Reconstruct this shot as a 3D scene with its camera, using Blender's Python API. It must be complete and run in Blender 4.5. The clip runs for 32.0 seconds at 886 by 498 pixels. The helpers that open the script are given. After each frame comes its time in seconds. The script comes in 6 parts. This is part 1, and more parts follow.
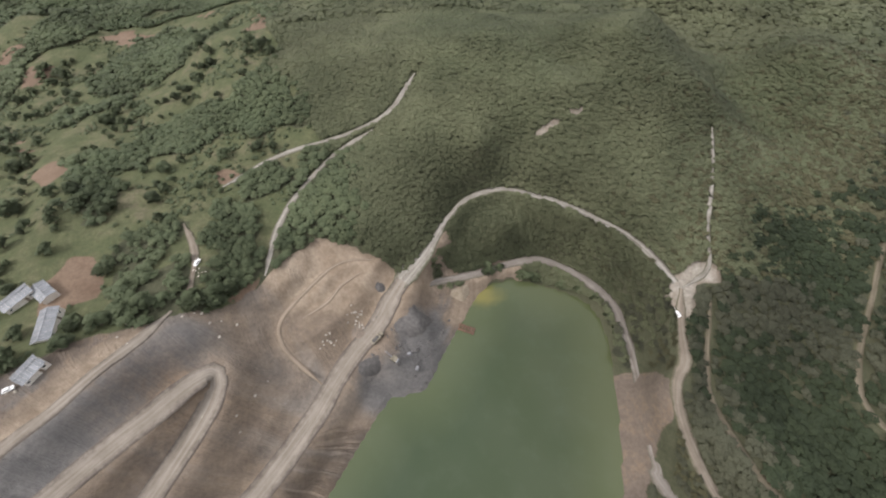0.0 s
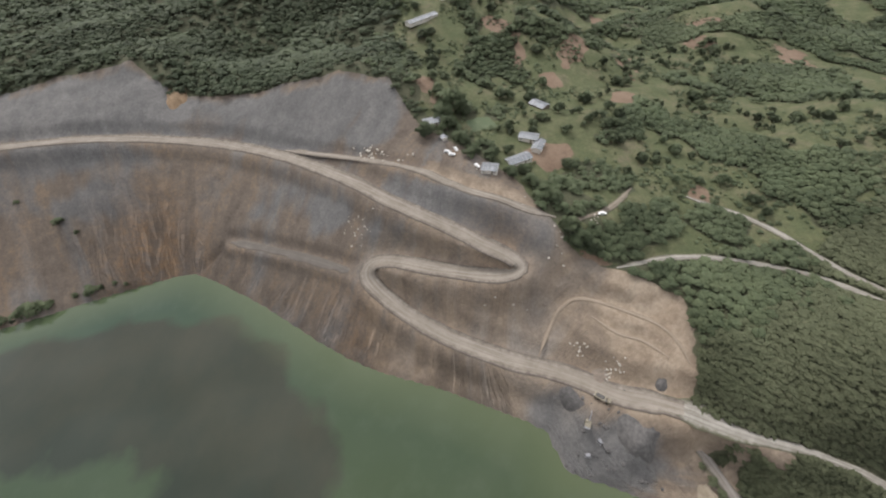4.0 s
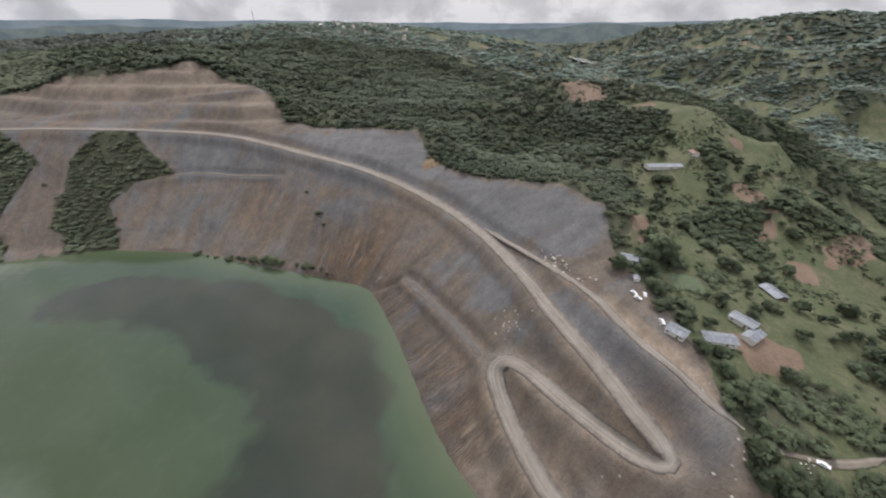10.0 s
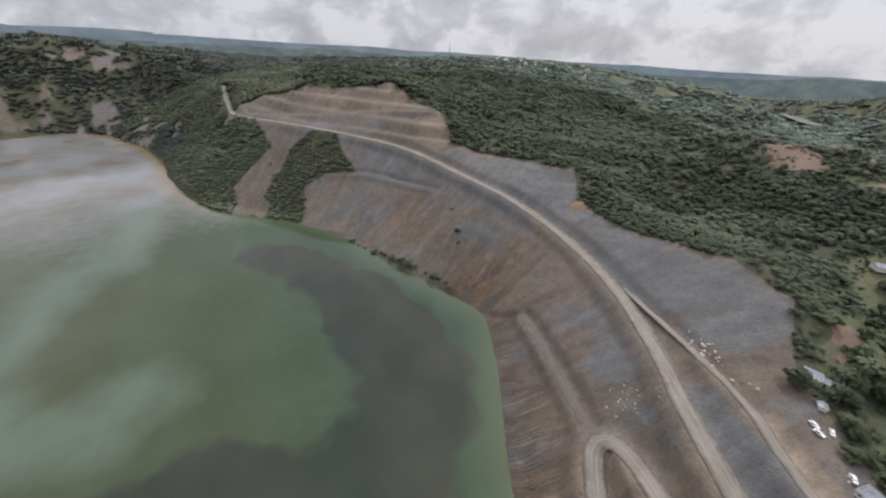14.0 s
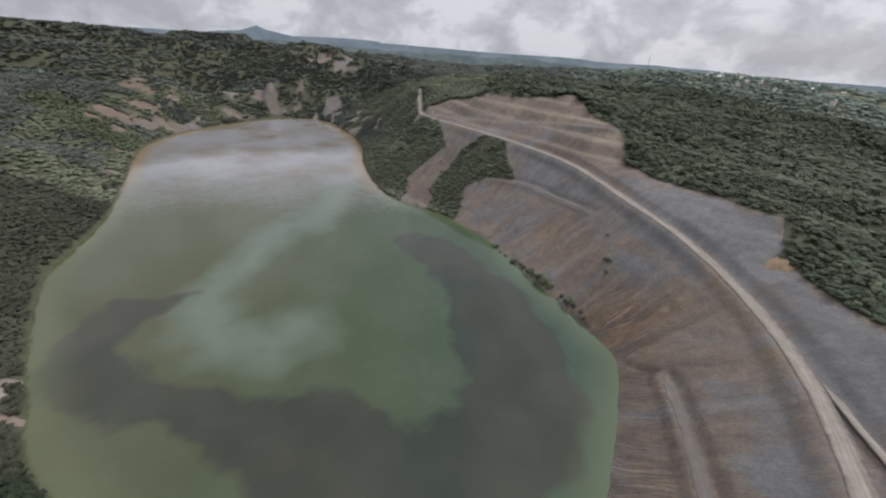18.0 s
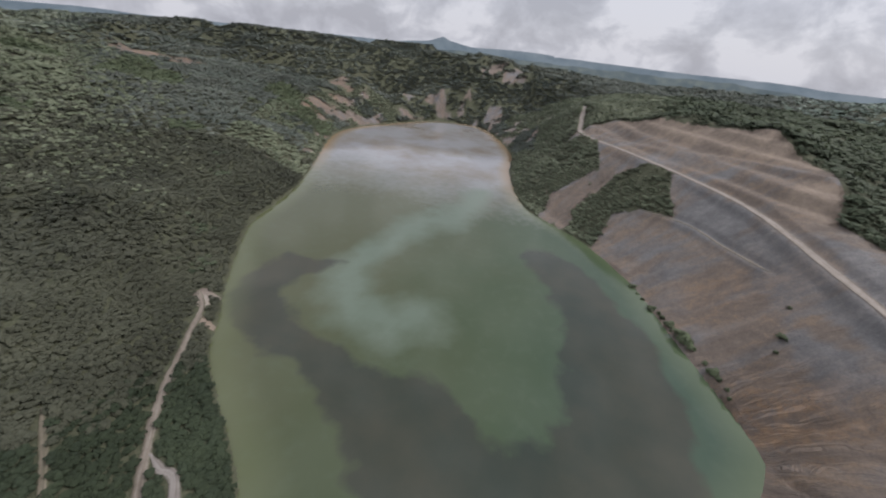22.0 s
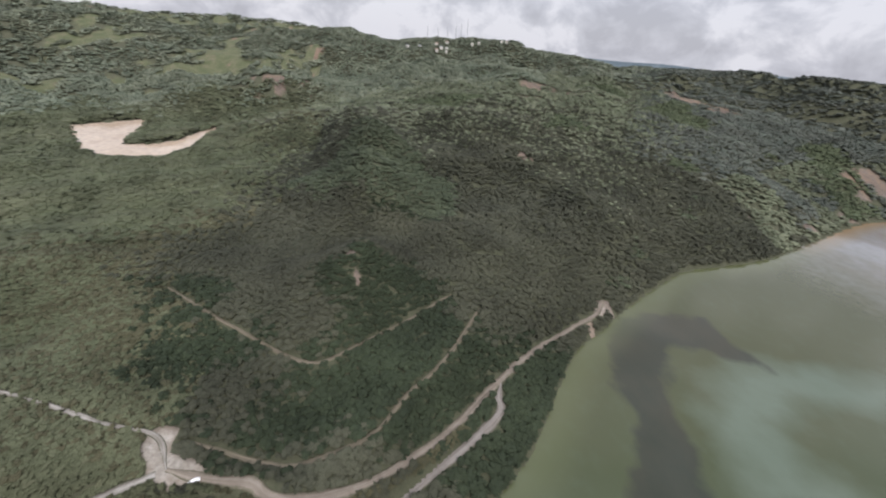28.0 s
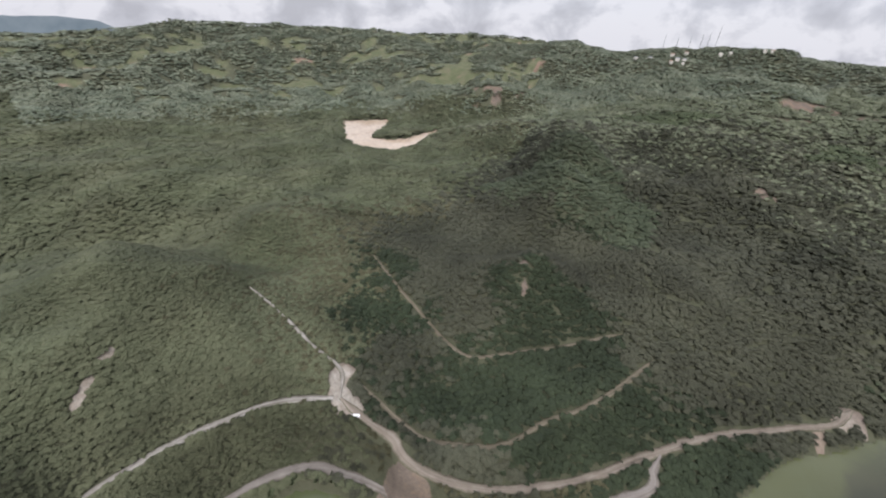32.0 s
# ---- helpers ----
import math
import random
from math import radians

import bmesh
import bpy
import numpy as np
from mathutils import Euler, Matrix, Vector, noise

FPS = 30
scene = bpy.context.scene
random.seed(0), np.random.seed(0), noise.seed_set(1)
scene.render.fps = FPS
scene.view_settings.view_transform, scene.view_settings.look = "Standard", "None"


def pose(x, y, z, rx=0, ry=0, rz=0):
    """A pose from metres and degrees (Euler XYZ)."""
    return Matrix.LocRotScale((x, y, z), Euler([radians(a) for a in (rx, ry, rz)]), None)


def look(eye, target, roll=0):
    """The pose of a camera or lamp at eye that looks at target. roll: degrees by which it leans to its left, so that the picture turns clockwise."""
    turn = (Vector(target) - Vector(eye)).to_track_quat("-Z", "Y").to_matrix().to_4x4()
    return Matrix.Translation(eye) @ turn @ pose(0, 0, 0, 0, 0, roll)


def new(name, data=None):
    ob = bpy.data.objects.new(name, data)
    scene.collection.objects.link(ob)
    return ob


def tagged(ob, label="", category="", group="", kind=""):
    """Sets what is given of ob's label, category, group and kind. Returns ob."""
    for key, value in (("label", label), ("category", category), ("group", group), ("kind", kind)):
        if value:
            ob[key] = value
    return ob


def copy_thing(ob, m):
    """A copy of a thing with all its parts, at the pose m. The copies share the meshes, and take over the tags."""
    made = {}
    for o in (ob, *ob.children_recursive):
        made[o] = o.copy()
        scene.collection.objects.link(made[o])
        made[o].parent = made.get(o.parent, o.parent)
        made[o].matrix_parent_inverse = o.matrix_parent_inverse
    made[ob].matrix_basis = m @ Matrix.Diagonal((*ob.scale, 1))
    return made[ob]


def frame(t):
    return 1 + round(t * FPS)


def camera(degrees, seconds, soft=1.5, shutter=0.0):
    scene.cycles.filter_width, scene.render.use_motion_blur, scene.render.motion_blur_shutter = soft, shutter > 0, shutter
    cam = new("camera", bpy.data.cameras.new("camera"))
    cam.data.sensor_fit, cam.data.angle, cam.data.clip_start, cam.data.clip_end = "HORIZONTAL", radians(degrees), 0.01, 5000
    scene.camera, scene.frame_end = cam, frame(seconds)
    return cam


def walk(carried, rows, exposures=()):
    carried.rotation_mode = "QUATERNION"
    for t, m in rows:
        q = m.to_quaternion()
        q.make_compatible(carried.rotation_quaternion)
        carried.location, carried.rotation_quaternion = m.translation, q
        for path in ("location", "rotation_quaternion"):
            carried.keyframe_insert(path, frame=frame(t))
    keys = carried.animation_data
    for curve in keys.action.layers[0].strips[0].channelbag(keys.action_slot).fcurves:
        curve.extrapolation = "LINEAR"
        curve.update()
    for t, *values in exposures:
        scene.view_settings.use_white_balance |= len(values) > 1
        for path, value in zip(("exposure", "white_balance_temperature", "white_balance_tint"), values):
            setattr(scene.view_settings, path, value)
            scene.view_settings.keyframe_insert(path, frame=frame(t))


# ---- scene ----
cam = camera(100.30, 32.0, soft=2.1)
# the drone hovers over the lake and turns once round: seconds, place, turn
ROWS = [
    (0, -5.3, 2.7, 199.7, 32.50, 3.30, 2.86),
    (0.5, -3.9, 2.2, 198.8, 33.09, 3.66, 14.35),
    (1, -2.4, 1.7, 198.0, 33.79, 3.43, 25.60),
    (1.5, -1.0, 1.3, 197.4, 34.63, 4.39, 36.54),
    (2, -0.0, 1.0, 197.1, 35.50, 4.49, 47.08),
    (2.5, 0.7, 0.6, 197.1, 36.56, 5.11, 57.28),
    (3, 1.5, 0.2, 197.5, 37.88, 4.71, 67.00),
    (3.5, 2.2, -0.1, 198.0, 39.87, 4.92, 76.11),
    (4, 2.8, -0.3, 198.5, 41.08, 4.85, 85.08),
    (4.5, 3.4, -0.3, 198.8, 42.07, 3.54, 94.17),
    (6.5, 5.0, 0.5, 198.9, 48.22, 2.55, 96.53),
    (6.7, 5.1, 0.5, 198.8, 52.50, 2.40, 96.52),
    (7, 5.2, 0.6, 198.7, 56.88, 2.17, 96.49),
    (7.5, 5.2, 0.6, 198.6, 57.44, 2.13, 103.72),
    (8, 5.3, 0.7, 198.6, 57.60, 1.51, 109.07),
    (8.5, 5.3, 0.8, 198.6, 57.66, 0.91, 112.18),
    (9, 5.3, 0.9, 198.6, 57.75, -0.22, 115.19),
    (9.5, 5.3, 0.9, 198.8, 57.74, -0.05, 118.63),
    (10, 5.1, 0.9, 199.1, 57.93, -0.06, 121.36),
    (10.5, 4.9, 0.8, 199.3, 60.10, -0.34, 123.69),
    (11, 4.7, 0.8, 199.3, 61.79, -0.40, 125.82),
    (11.5, 4.4, 0.7, 199.5, 61.77, -0.53, 128.79),
    (12, 4.3, 0.7, 199.6, 61.74, -1.29, 131.94),
    (12.5, 4.2, 0.6, 199.8, 61.73, -1.70, 135.18),
    (13, 4.2, 0.5, 199.9, 61.69, -2.15, 138.78),
    (13.5, 4.1, 0.3, 200.0, 61.67, -2.05, 142.34),
    (14, 3.9, 0.2, 200.2, 61.61, -2.92, 145.78),
    (14.5, 3.5, 0.2, 200.3, 61.58, -3.05, 149.10),
    (16.5, 0.2, 0.3, 200.6, 61.46, -3.50, 162.30),
    (17, -0.5, 0.4, 200.9, 61.39, -4.11, 165.50),
    (17.5, -0.9, 0.4, 201.3, 61.35, -4.26, 168.56),
    (18, -1.0, 0.6, 201.7, 61.29, -3.76, 171.57),
    (18.5, -1.1, 0.7, 202.2, 61.23, -4.10, 174.05),
    (19, -1.1, 0.8, 202.6, 61.14, -4.28, 176.51),
    (19.5, -1.1, 0.9, 202.8, 61.14, -4.88, 178.68),
    (20, -1.2, 0.8, 203.0, 61.12, -4.54, 181.11),
    (20.5, -1.2, 0.7, 203.1, 61.10, -4.55, 183.67),
    (21, -1.4, 0.4, 203.1, 61.06, -4.62, 186.10),
    (21.5, -1.5, 0.1, 202.9, 61.09, -4.84, 188.89),
    (22, -1.5, -0.0, 202.9, 60.90, -5.66, 194.99),
    (22.5, -1.5, -0.0, 203.1, 60.76, -5.27, 201.80),
    (23, -1.5, -0.0, 203.2, 60.57, -5.57, 207.91),
    (23.5, -1.5, -0.0, 203.2, 60.42, -5.57, 213.44),
    (24, -1.7, -0.1, 202.9, 60.32, -6.01, 219.21),
    (24.5, -2.1, -0.1, 202.1, 60.28, -5.77, 224.83),
    (25, -2.7, -0.3, 201.0, 60.34, -5.30, 230.39),
    (25.5, -3.3, -0.6, 199.9, 60.57, -5.17, 235.80),
    (27.5, -4.8, -2.0, 197.3, 60.69, -4.26, 257.25),
    (28, -5.0, -2.2, 196.9, 60.65, -4.64, 262.76),
    (28.5, -5.1, -2.3, 196.9, 60.61, -4.35, 268.28),
    (29, -5.1, -2.3, 196.9, 60.52, -3.65, 273.64),
    (29.5, -5.2, -2.4, 197.1, 60.40, -3.75, 278.85),
    (30, -5.3, -2.6, 197.2, 60.32, -3.17, 284.07),
    (30.5, -5.3, -2.8, 197.3, 60.20, -3.47, 289.10),
    (31, -5.2, -2.9, 197.5, 60.11, -3.10, 292.43),
    (31.5, -5.3, -2.8, 197.8, 60.11, -2.70, 292.46),
    (32, -5.3, -2.5, 198.1, 60.17, -3.00, 292.48),
]
walk(cam, [(t, pose(x, y, z, rx, ry, rz)) for t, x, y, z, rx, ry, rz in ROWS],
     [(0.0, 0.1, 6500, 14), (4.0, 0.05, 6450, 12), (9.0, 0.0, 6250, 14), (13.0, -0.1, 6150, 14), (19.0, -0.15, 6100, 15), (23.0, -0.1, 6100, 16), (28.0, 0.08, 6150, 16), (32.0, 0.13, 6150, 16)])

# ---- daylight ----
SUN_AZ, SUN_EL = 250.0, 48.0
world = bpy.data.worlds.new("sky")
world.use_nodes = True
scene.world = world
wn, wl = world.node_tree.nodes, world.node_tree.links
wn.clear()
sky = wn.new("ShaderNodeTexSky")
sky.sky_type, sky.sun_disc = "NISHITA", False
sky.sun_elevation, sky.sun_rotation = radians(SUN_EL), radians(SUN_AZ)
sky.dust_density = 3.0
sky_gain = wn.new("ShaderNodeMix"); sky_gain.data_type = "RGBA"; sky_gain.blend_type = "MULTIPLY"
sky_gain.inputs[0].default_value = 1.0
sky_gain.inputs[7].default_value = (0.10, 0.10, 0.10, 1)
wl.new(sky.outputs[0], sky_gain.inputs[6])
coord = wn.new("ShaderNodeTexCoord")
# heaped cloud over the whole sky, drawn out a little along the horizon
sep = wn.new("ShaderNodeSeparateXYZ"); wl.new(coord.outputs["Generated"], sep.inputs[0])
absz = wn.new("ShaderNodeMath"); absz.operation = "ABSOLUTE"; wl.new(sep.outputs[2], absz.inputs[0])
tall = wn.new("ShaderNodeMapping"); tall.inputs["Scale"].default_value = (1.0, 1.0, 1.5)
wl.new(coord.outputs["Generated"], tall.inputs["Vector"])
big = wn.new("ShaderNodeTexNoise"); big.inputs["Scale"].default_value = 8.5; big.inputs["Detail"].default_value = 10; big.inputs["Roughness"].default_value = 0.56
big.inputs["Distortion"].default_value = 0.25
wl.new(tall.outputs[0], big.inputs["Vector"])
ramp = wn.new("ShaderNodeValToRGB")
ramp.color_ramp.elements[0].position, ramp.color_ramp.elements[0].color = 0.37, (0.54, 0.545, 0.56, 1)
ramp.color_ramp.elements[1].position, ramp.color_ramp.elements[1].color = 0.58, (0.86, 0.86, 0.855, 1)
e = ramp.color_ramp.elements.new(0.48); e.color = (0.66, 0.667, 0.68, 1)
wl.new(big.outputs["Fac"], ramp.inputs[0])
cover = wn.new("ShaderNodeMix"); cover.data_type = "RGBA"; cover.inputs[0].default_value = 0.86
wl.new(sky_gain.outputs[2], cover.inputs[6]); wl.new(ramp.outputs[0], cover.inputs[7])
# an overcast sky is brighter overhead than along the horizon
over = wn.new("ShaderNodeMapRange"); over.inputs[1].default_value, over.inputs[2].default_value = 0.15, 0.9
over.inputs[3].default_value, over.inputs[4].default_value = 0.95, 2.35
wl.new(absz.outputs[0], over.inputs[0])
bg = wn.new("ShaderNodeBackground"); wl.new(cover.outputs[2], bg.inputs[0]); wl.new(over.outputs[0], bg.inputs[1])
wo = wn.new("ShaderNodeOutputWorld"); wl.new(bg.outputs[0], wo.inputs[0])

sun = new("sun", bpy.data.lights.new("sun", "SUN"))
sun.data.energy, sun.data.angle, sun.data.color = 2.3, radians(10), (1.0, 0.96, 0.90)
sx, sy = math.sin(radians(SUN_AZ)), math.cos(radians(SUN_AZ))
sun.matrix_world = look((sx * 900, sy * 900, 900 * math.tan(radians(SUN_EL))), (0, 0, 0))
scene.view_settings.exposure = 0.0

# ---- materials ----
def mat(name):
    m = bpy.data.materials.new(name)
    m.use_nodes = True
    n = m.node_tree.nodes
    return m, n, m.node_tree.links, n["Principled BSDF"]


def tex(n, l, scale, detail=6.0, rough=0.6, vec=None, kind="ShaderNodeTexNoise"):
    t = n.new(kind)
    t.inputs["Scale"].default_value = scale
    if "Detail" in t.inputs:
        t.inputs["Detail"].default_value, t.inputs["Roughness"].default_value = detail, rough
    if vec is not None:
        l.new(vec, t.inputs["Vector"])
    return t


def ramped(n, l, fac, stops):
    r = n.new("ShaderNodeValToRGB")
    els = r.color_ramp.elements
    while len(els) < len(stops):
        els.new(0.5)
    for el, (p, c) in zip(els, stops):
        el.position, el.color = p, (*c, 1)
    l.new(fac, r.inputs[0])
    return r.outputs[0]


def mixed(n, l, fac, a, b, how="MIX"):
    x = n.new("ShaderNodeMix")
    x.data_type, x.blend_type = "RGBA", how
    for i, v in ((0, fac), (6, a), (7, b)):
        if isinstance(v, (int, float)):
            x.inputs[i].default_value = v
        elif isinstance(v, tuple):
            x.inputs[i].default_value = (*v, 1)
        else:
            l.new(v, x.inputs[i])
    return x.outputs[2]


def math_node(n, l, op, a, b=0.0, c=None):
    x = n.new("ShaderNodeMath")
    x.operation = op
    for i, v in enumerate((a, b) if c is None else (a, b, c)):
        if isinstance(v, (int, float)):
            x.inputs[i].default_value = v
        else:
            l.new(v, x.inputs[i])
    return x.outputs[0]


def bumped(n, l, bsdf, height, strength, distance):
    b = n.new("ShaderNodeBump")
    b.inputs["Strength"].default_value, b.inputs["Distance"].default_value = strength, distance
    l.new(height, b.inputs["Height"])
    l.new(b.outputs[0], bsdf.inputs["Normal"])


def attr(n, name):
    a = n.new("ShaderNodeAttribute")
    a.attribute_name = name
    return a.outputs["Fac"]


def place(n):
    return n.new("ShaderNodeNewGeometry").outputs["Position"]


def simple(name, stops, scale, rough=0.85, bump=0.3, dist=0.05, metal=0.0, per_object=0.15):
    """A grained surface in metres, a little different from piece to piece."""
    m, n, l, p = mat(name)
    pos = place(n)
    a = tex(n, l, scale, vec=pos)
    b = tex(n, l, scale * 7, vec=pos)
    col = ramped(n, l, a.outputs["Fac"], stops)
    col = mixed(n, l, 0.35, col, ramped(n, l, b.outputs["Fac"], [(0.3, (0.3, 0.3, 0.3)), (0.7, (0.75, 0.75, 0.75))]), "OVERLAY")
    info = n.new("ShaderNodeObjectInfo")
    h = n.new("ShaderNodeHueSaturation")
    v = math_node(n, l, "MULTIPLY_ADD", info.outputs["Random"], 2 * per_object, 1 - per_object)
    l.new(v, h.inputs["Value"]); l.new(col, h.inputs["Color"])
    l.new(h.outputs[0], p.inputs["Base Color"])
    p.inputs["Roughness"].default_value, p.inputs["Metallic"].default_value = rough, metal
    p.inputs["Specular IOR Level"].default_value = 0.25
    bumped(n, l, p, b.outputs["Fac"], bump, dist)
    return m


def leafy(name, dark, mid, light, dry, tone=0.55):
    """Foliage: the colour changes from clump to clump and in broad drifts over the hillside."""
    m, n, l, p = mat(name)
    geo = n.new("ShaderNodeNewGeometry")
    drift = tex(n, l, 0.010, 6, 0.62, geo.outputs["Position"])
    fine = tex(n, l, 1.3, 4, 0.8, geo.outputs["Position"])
    pick = math_node(n, l, "MULTIPLY_ADD", geo.outputs["Random Per Island"], 0.28, math_node(n, l, "MULTIPLY", attr(n, "tone"), 0.72))
    col = ramped(n, l, pick, [(0.0, dark), (0.4, mid), (0.8, light), (1.0, dry)])
    col = mixed(n, l, ramped(n, l, drift.outputs["Fac"], [(0.40, (0, 0, 0)), (0.62, (tone, tone, tone))]), col, dry)
    hue = n.new("ShaderNodeHueSaturation")
    l.new(math_node(n, l, "MULTIPLY_ADD", tex(n, l, 0.021, 4, 0.6, geo.outputs["Position"]).outputs["Fac"], 1.5, 0.27), hue.inputs["Value"])
    l.new(col, hue.inputs["Color"])
    col = hue.outputs[0]
    col = mixed(n, l, 0.5, col, ramped(n, l, fine.outputs["Fac"], [(0.32, (0.22, 0.22, 0.22)), (0.68, (0.8, 0.8, 0.8))]), "OVERLAY")
    l.new(col, p.inputs["Base Color"])
    p.inputs["Roughness"].default_value = 0.75
    p.inputs["Specular IOR Level"].default_value = 0.2
    way = n.new("ShaderNodeAttribute"); way.attribute_name = "way"
    unit = n.new("ShaderNodeVectorMath"); unit.operation = "NORMALIZE"
    l.new(way.outputs["Vector"], unit.inputs[0])
    leaves = n.new("ShaderNodeBump")
    leaves.inputs["Strength"].default_value, leaves.inputs["Distance"].default_value = 0.6, 0.5
    l.new(fine.outputs["Fac"], leaves.inputs["Height"]); l.new(unit.outputs[0], leaves.inputs["Normal"])
    l.new(leaves.outputs[0], p.inputs["Normal"])
    through_leaf = n.new("ShaderNodeBsdfTranslucent")
    l.new(unit.outputs[0], through_leaf.inputs["Normal"])
    l.new(col, through_leaf.inputs[0])
    mix = n.new("ShaderNodeMixShader")
    mix.inputs[0].default_value = 0.2
    l.new(p.outputs[0], mix.inputs[1]); l.new(through_leaf.outputs[0], mix.inputs[2])
    l.new(mix.outputs[0], n["Material Output"].inputs[0])
    return m


def ground_material():
    m, n, l, p = mat("ground")
    pos = place(n)
    n1, n2, n3 = tex(n, l, 0.006, 6, 0.6, pos), tex(n, l, 0.05, 8, 0.65, pos), tex(n, l, 0.6, 6, 0.7, pos)
    # woodland floor and scrub
    scrub = ramped(n, l, n2.outputs["Fac"], [(0.3, (0.052, 0.058, 0.035)), (0.5, (0.066, 0.071, 0.043)), (0.7, (0.083, 0.083, 0.053))])
    scrub = mixed(n, l, ramped(n, l, n1.outputs["Fac"], [(0.45, (0, 0, 0)), (0.6, (0.3, 0.3, 0.3))]), scrub, (0.060, 0.068, 0.038))
    scrub = mixed(n, l, ramped(n, l, n3.outputs["Fac"], [(0.35, (0, 0, 0)), (0.65, (0.6, 0.6, 0.6))]), scrub, (0.074, 0.073, 0.047))
    # pasture and small fields
    grass = ramped(n, l, n2.outputs["Fac"], [(0.32, (0.068, 0.084, 0.041)), (0.46, (0.092, 0.102, 0.052)), (0.56, (0.122, 0.122, 0.068)), (0.66, (0.146, 0.126, 0.085)), (0.78, (0.104, 0.117, 0.056))])
    tuft = tex(n, l, 0.22, 8, 0.72, pos)
    grass = mixed(n, l, ramped(n, l, tuft.outputs["Fac"], [(0.38, (0.75, 0.75, 0.75)), (0.62, (0, 0, 0))]), grass, (0.070, 0.080, 0.042))
    # cut rock and spoil: brown weathered rock, blue grey shale, ochre streaks that run down the slope
    wave = n.new("ShaderNodeAttribute"); wave.attribute_name = "along"
    streak = tex(n, l, 0.55, 3, 0.5, wave.outputs["Vector"])
    wide = n.new("ShaderNodeVectorMath"); wide.operation = "MULTIPLY"; wide.inputs[1].default_value = (0.30, 0.22, 0.5)
    l.new(wave.outputs["Vector"], wide.inputs[0])
    band = tex(n, l, 1.0, 4, 0.6, wide.outputs[0])
    patch = tex(n, l, 0.022, 5, 0.55, pos)
    lump = tex(n, l, 0.16, 8, 0.72, pos)
    mixv = math_node(n, l, "MULTIPLY_ADD", lump.outputs["Fac"], 0.45, math_node(n, l, "MULTIPLY_ADD", streak.outputs["Fac"], 0.30, math_node(n, l, "MULTIPLY", band.outputs["Fac"], 0.25)))
    rock = ramped(n, l, mixv, [(0.34, (0.092, 0.075, 0.062)), (0.43, (0.120, 0.098, 0.080)), (0.50, (0.140, 0.114, 0.092)), (0.56, (0.170, 0.130, 0.096)), (0.61, (0.150, 0.123, 0.100)), (0.68, (0.200, 0.172, 0.144))])
    shale = ramped(n, l, mixv, [(0.32, (0.086, 0.084, 0.082)), (0.5, (0.122, 0.120, 0.118)), (0.68, (0.176, 0.171, 0.166))])
    grey = math_node(n, l, "ADD", math_node(n, l, "MULTIPLY_ADD", band.outputs["Fac"], 0.6, math_node(n, l, "MULTIPLY", patch.outputs["Fac"], 0.4)), attr(n, "grey"))
    rock = mixed(n, l, ramped(n, l, grey, [(0.48, (0, 0, 0)), (0.60, (0.92, 0.92, 0.92))]), rock, shale)
    rust = math_node(n, l, "MULTIPLY", attr(n, "rust"), ramped(n, l, mixv, [(0.42, (0.15, 0.15, 0.15)), (0.56, (1, 1, 1))]))
    rock = mixed(n, l, rust, rock, ramped(n, l, mixv, [(0.4, (0.098, 0.070, 0.050)), (0.6, (0.192, 0.128, 0.080))]))
    rock = mixed(n, l, attr(n, "pale"), rock, ramped(n, l, mixv, [(0.3, (0.150, 0.114, 0.082)), (0.46, (0.225, 0.176, 0.130)), (0.56, (0.285, 0.232, 0.176)), (0.7, (0.345, 0.290, 0.226))]))
    rock = mixed(n, l, attr(n, "chalk"), rock, ramped(n, l, lump.outputs["Fac"], [(0.35, (0.17, 0.145, 0.112)), (0.5, (0.255, 0.232, 0.196)), (0.65, (0.345, 0.322, 0.282))]))
    soil = ramped(n, l, n2.outputs["Fac"], [(0.3, (0.128, 0.088, 0.062)), (0.7, (0.200, 0.146, 0.106))])
    edge = tex(n, l, 0.12, 6, 0.7, pos)
    def soft(name):
        v = math_node(n, l, "ADD", attr(n, name), math_node(n, l, "MULTIPLY_ADD", edge.outputs["Fac"], 0.7, -0.35))
        return ramped(n, l, v, [(0.42, (0, 0, 0)), (0.58, (1, 1, 1))])
    col = mixed(n, l, soft("grass"), scrub, grass)
    col = mixed(n, l, soft("soil"), col, soil)
    rows = n.new("ShaderNodeTexWave"); rows.inputs["Scale"].default_value = 0.22; rows.inputs["Distortion"].default_value = 0.6; l.new(pos, rows.inputs["Vector"])
    col = mixed(n, l, soft("crop"), col, ramped(n, l, rows.outputs["Fac"], [(0.3, (0.055, 0.085, 0.045)), (0.7, (0.135, 0.150, 0.095))]))
    col = mixed(n, l, soft("pit"), col, rock)
    col = mixed(n, l, 0.4, col, ramped(n, l, n3.outputs["Fac"], [(0.3, (0.3, 0.3, 0.3)), (0.7, (0.72, 0.72, 0.72))]), "OVERLAY")
    l.new(col, p.inputs["Base Color"])
    p.inputs["Roughness"].default_value = 0.92
    p.inputs["Specular IOR Level"].default_value = 0.15
    # rain rills down the pit wall
    narrow = n.new("ShaderNodeVectorMath"); narrow.operation = "MULTIPLY"; narrow.inputs[1].default_value = (3.2, 0.8, 2.0)
    l.new(wave.outputs["Vector"], narrow.inputs[0])
    rill = math_node(n, l, "ABSOLUTE", math_node(n, l, "SUBTRACT", tex(n, l, 1.0, 4, 0.6, narrow.outputs[0]).outputs["Fac"], 0.5))
    rill = math_node(n, l, "MULTIPLY", math_node(n, l, "MULTIPLY", math_node(n, l, "MINIMUM", rill, 0.10), 36.0), attr(n, "gully"))
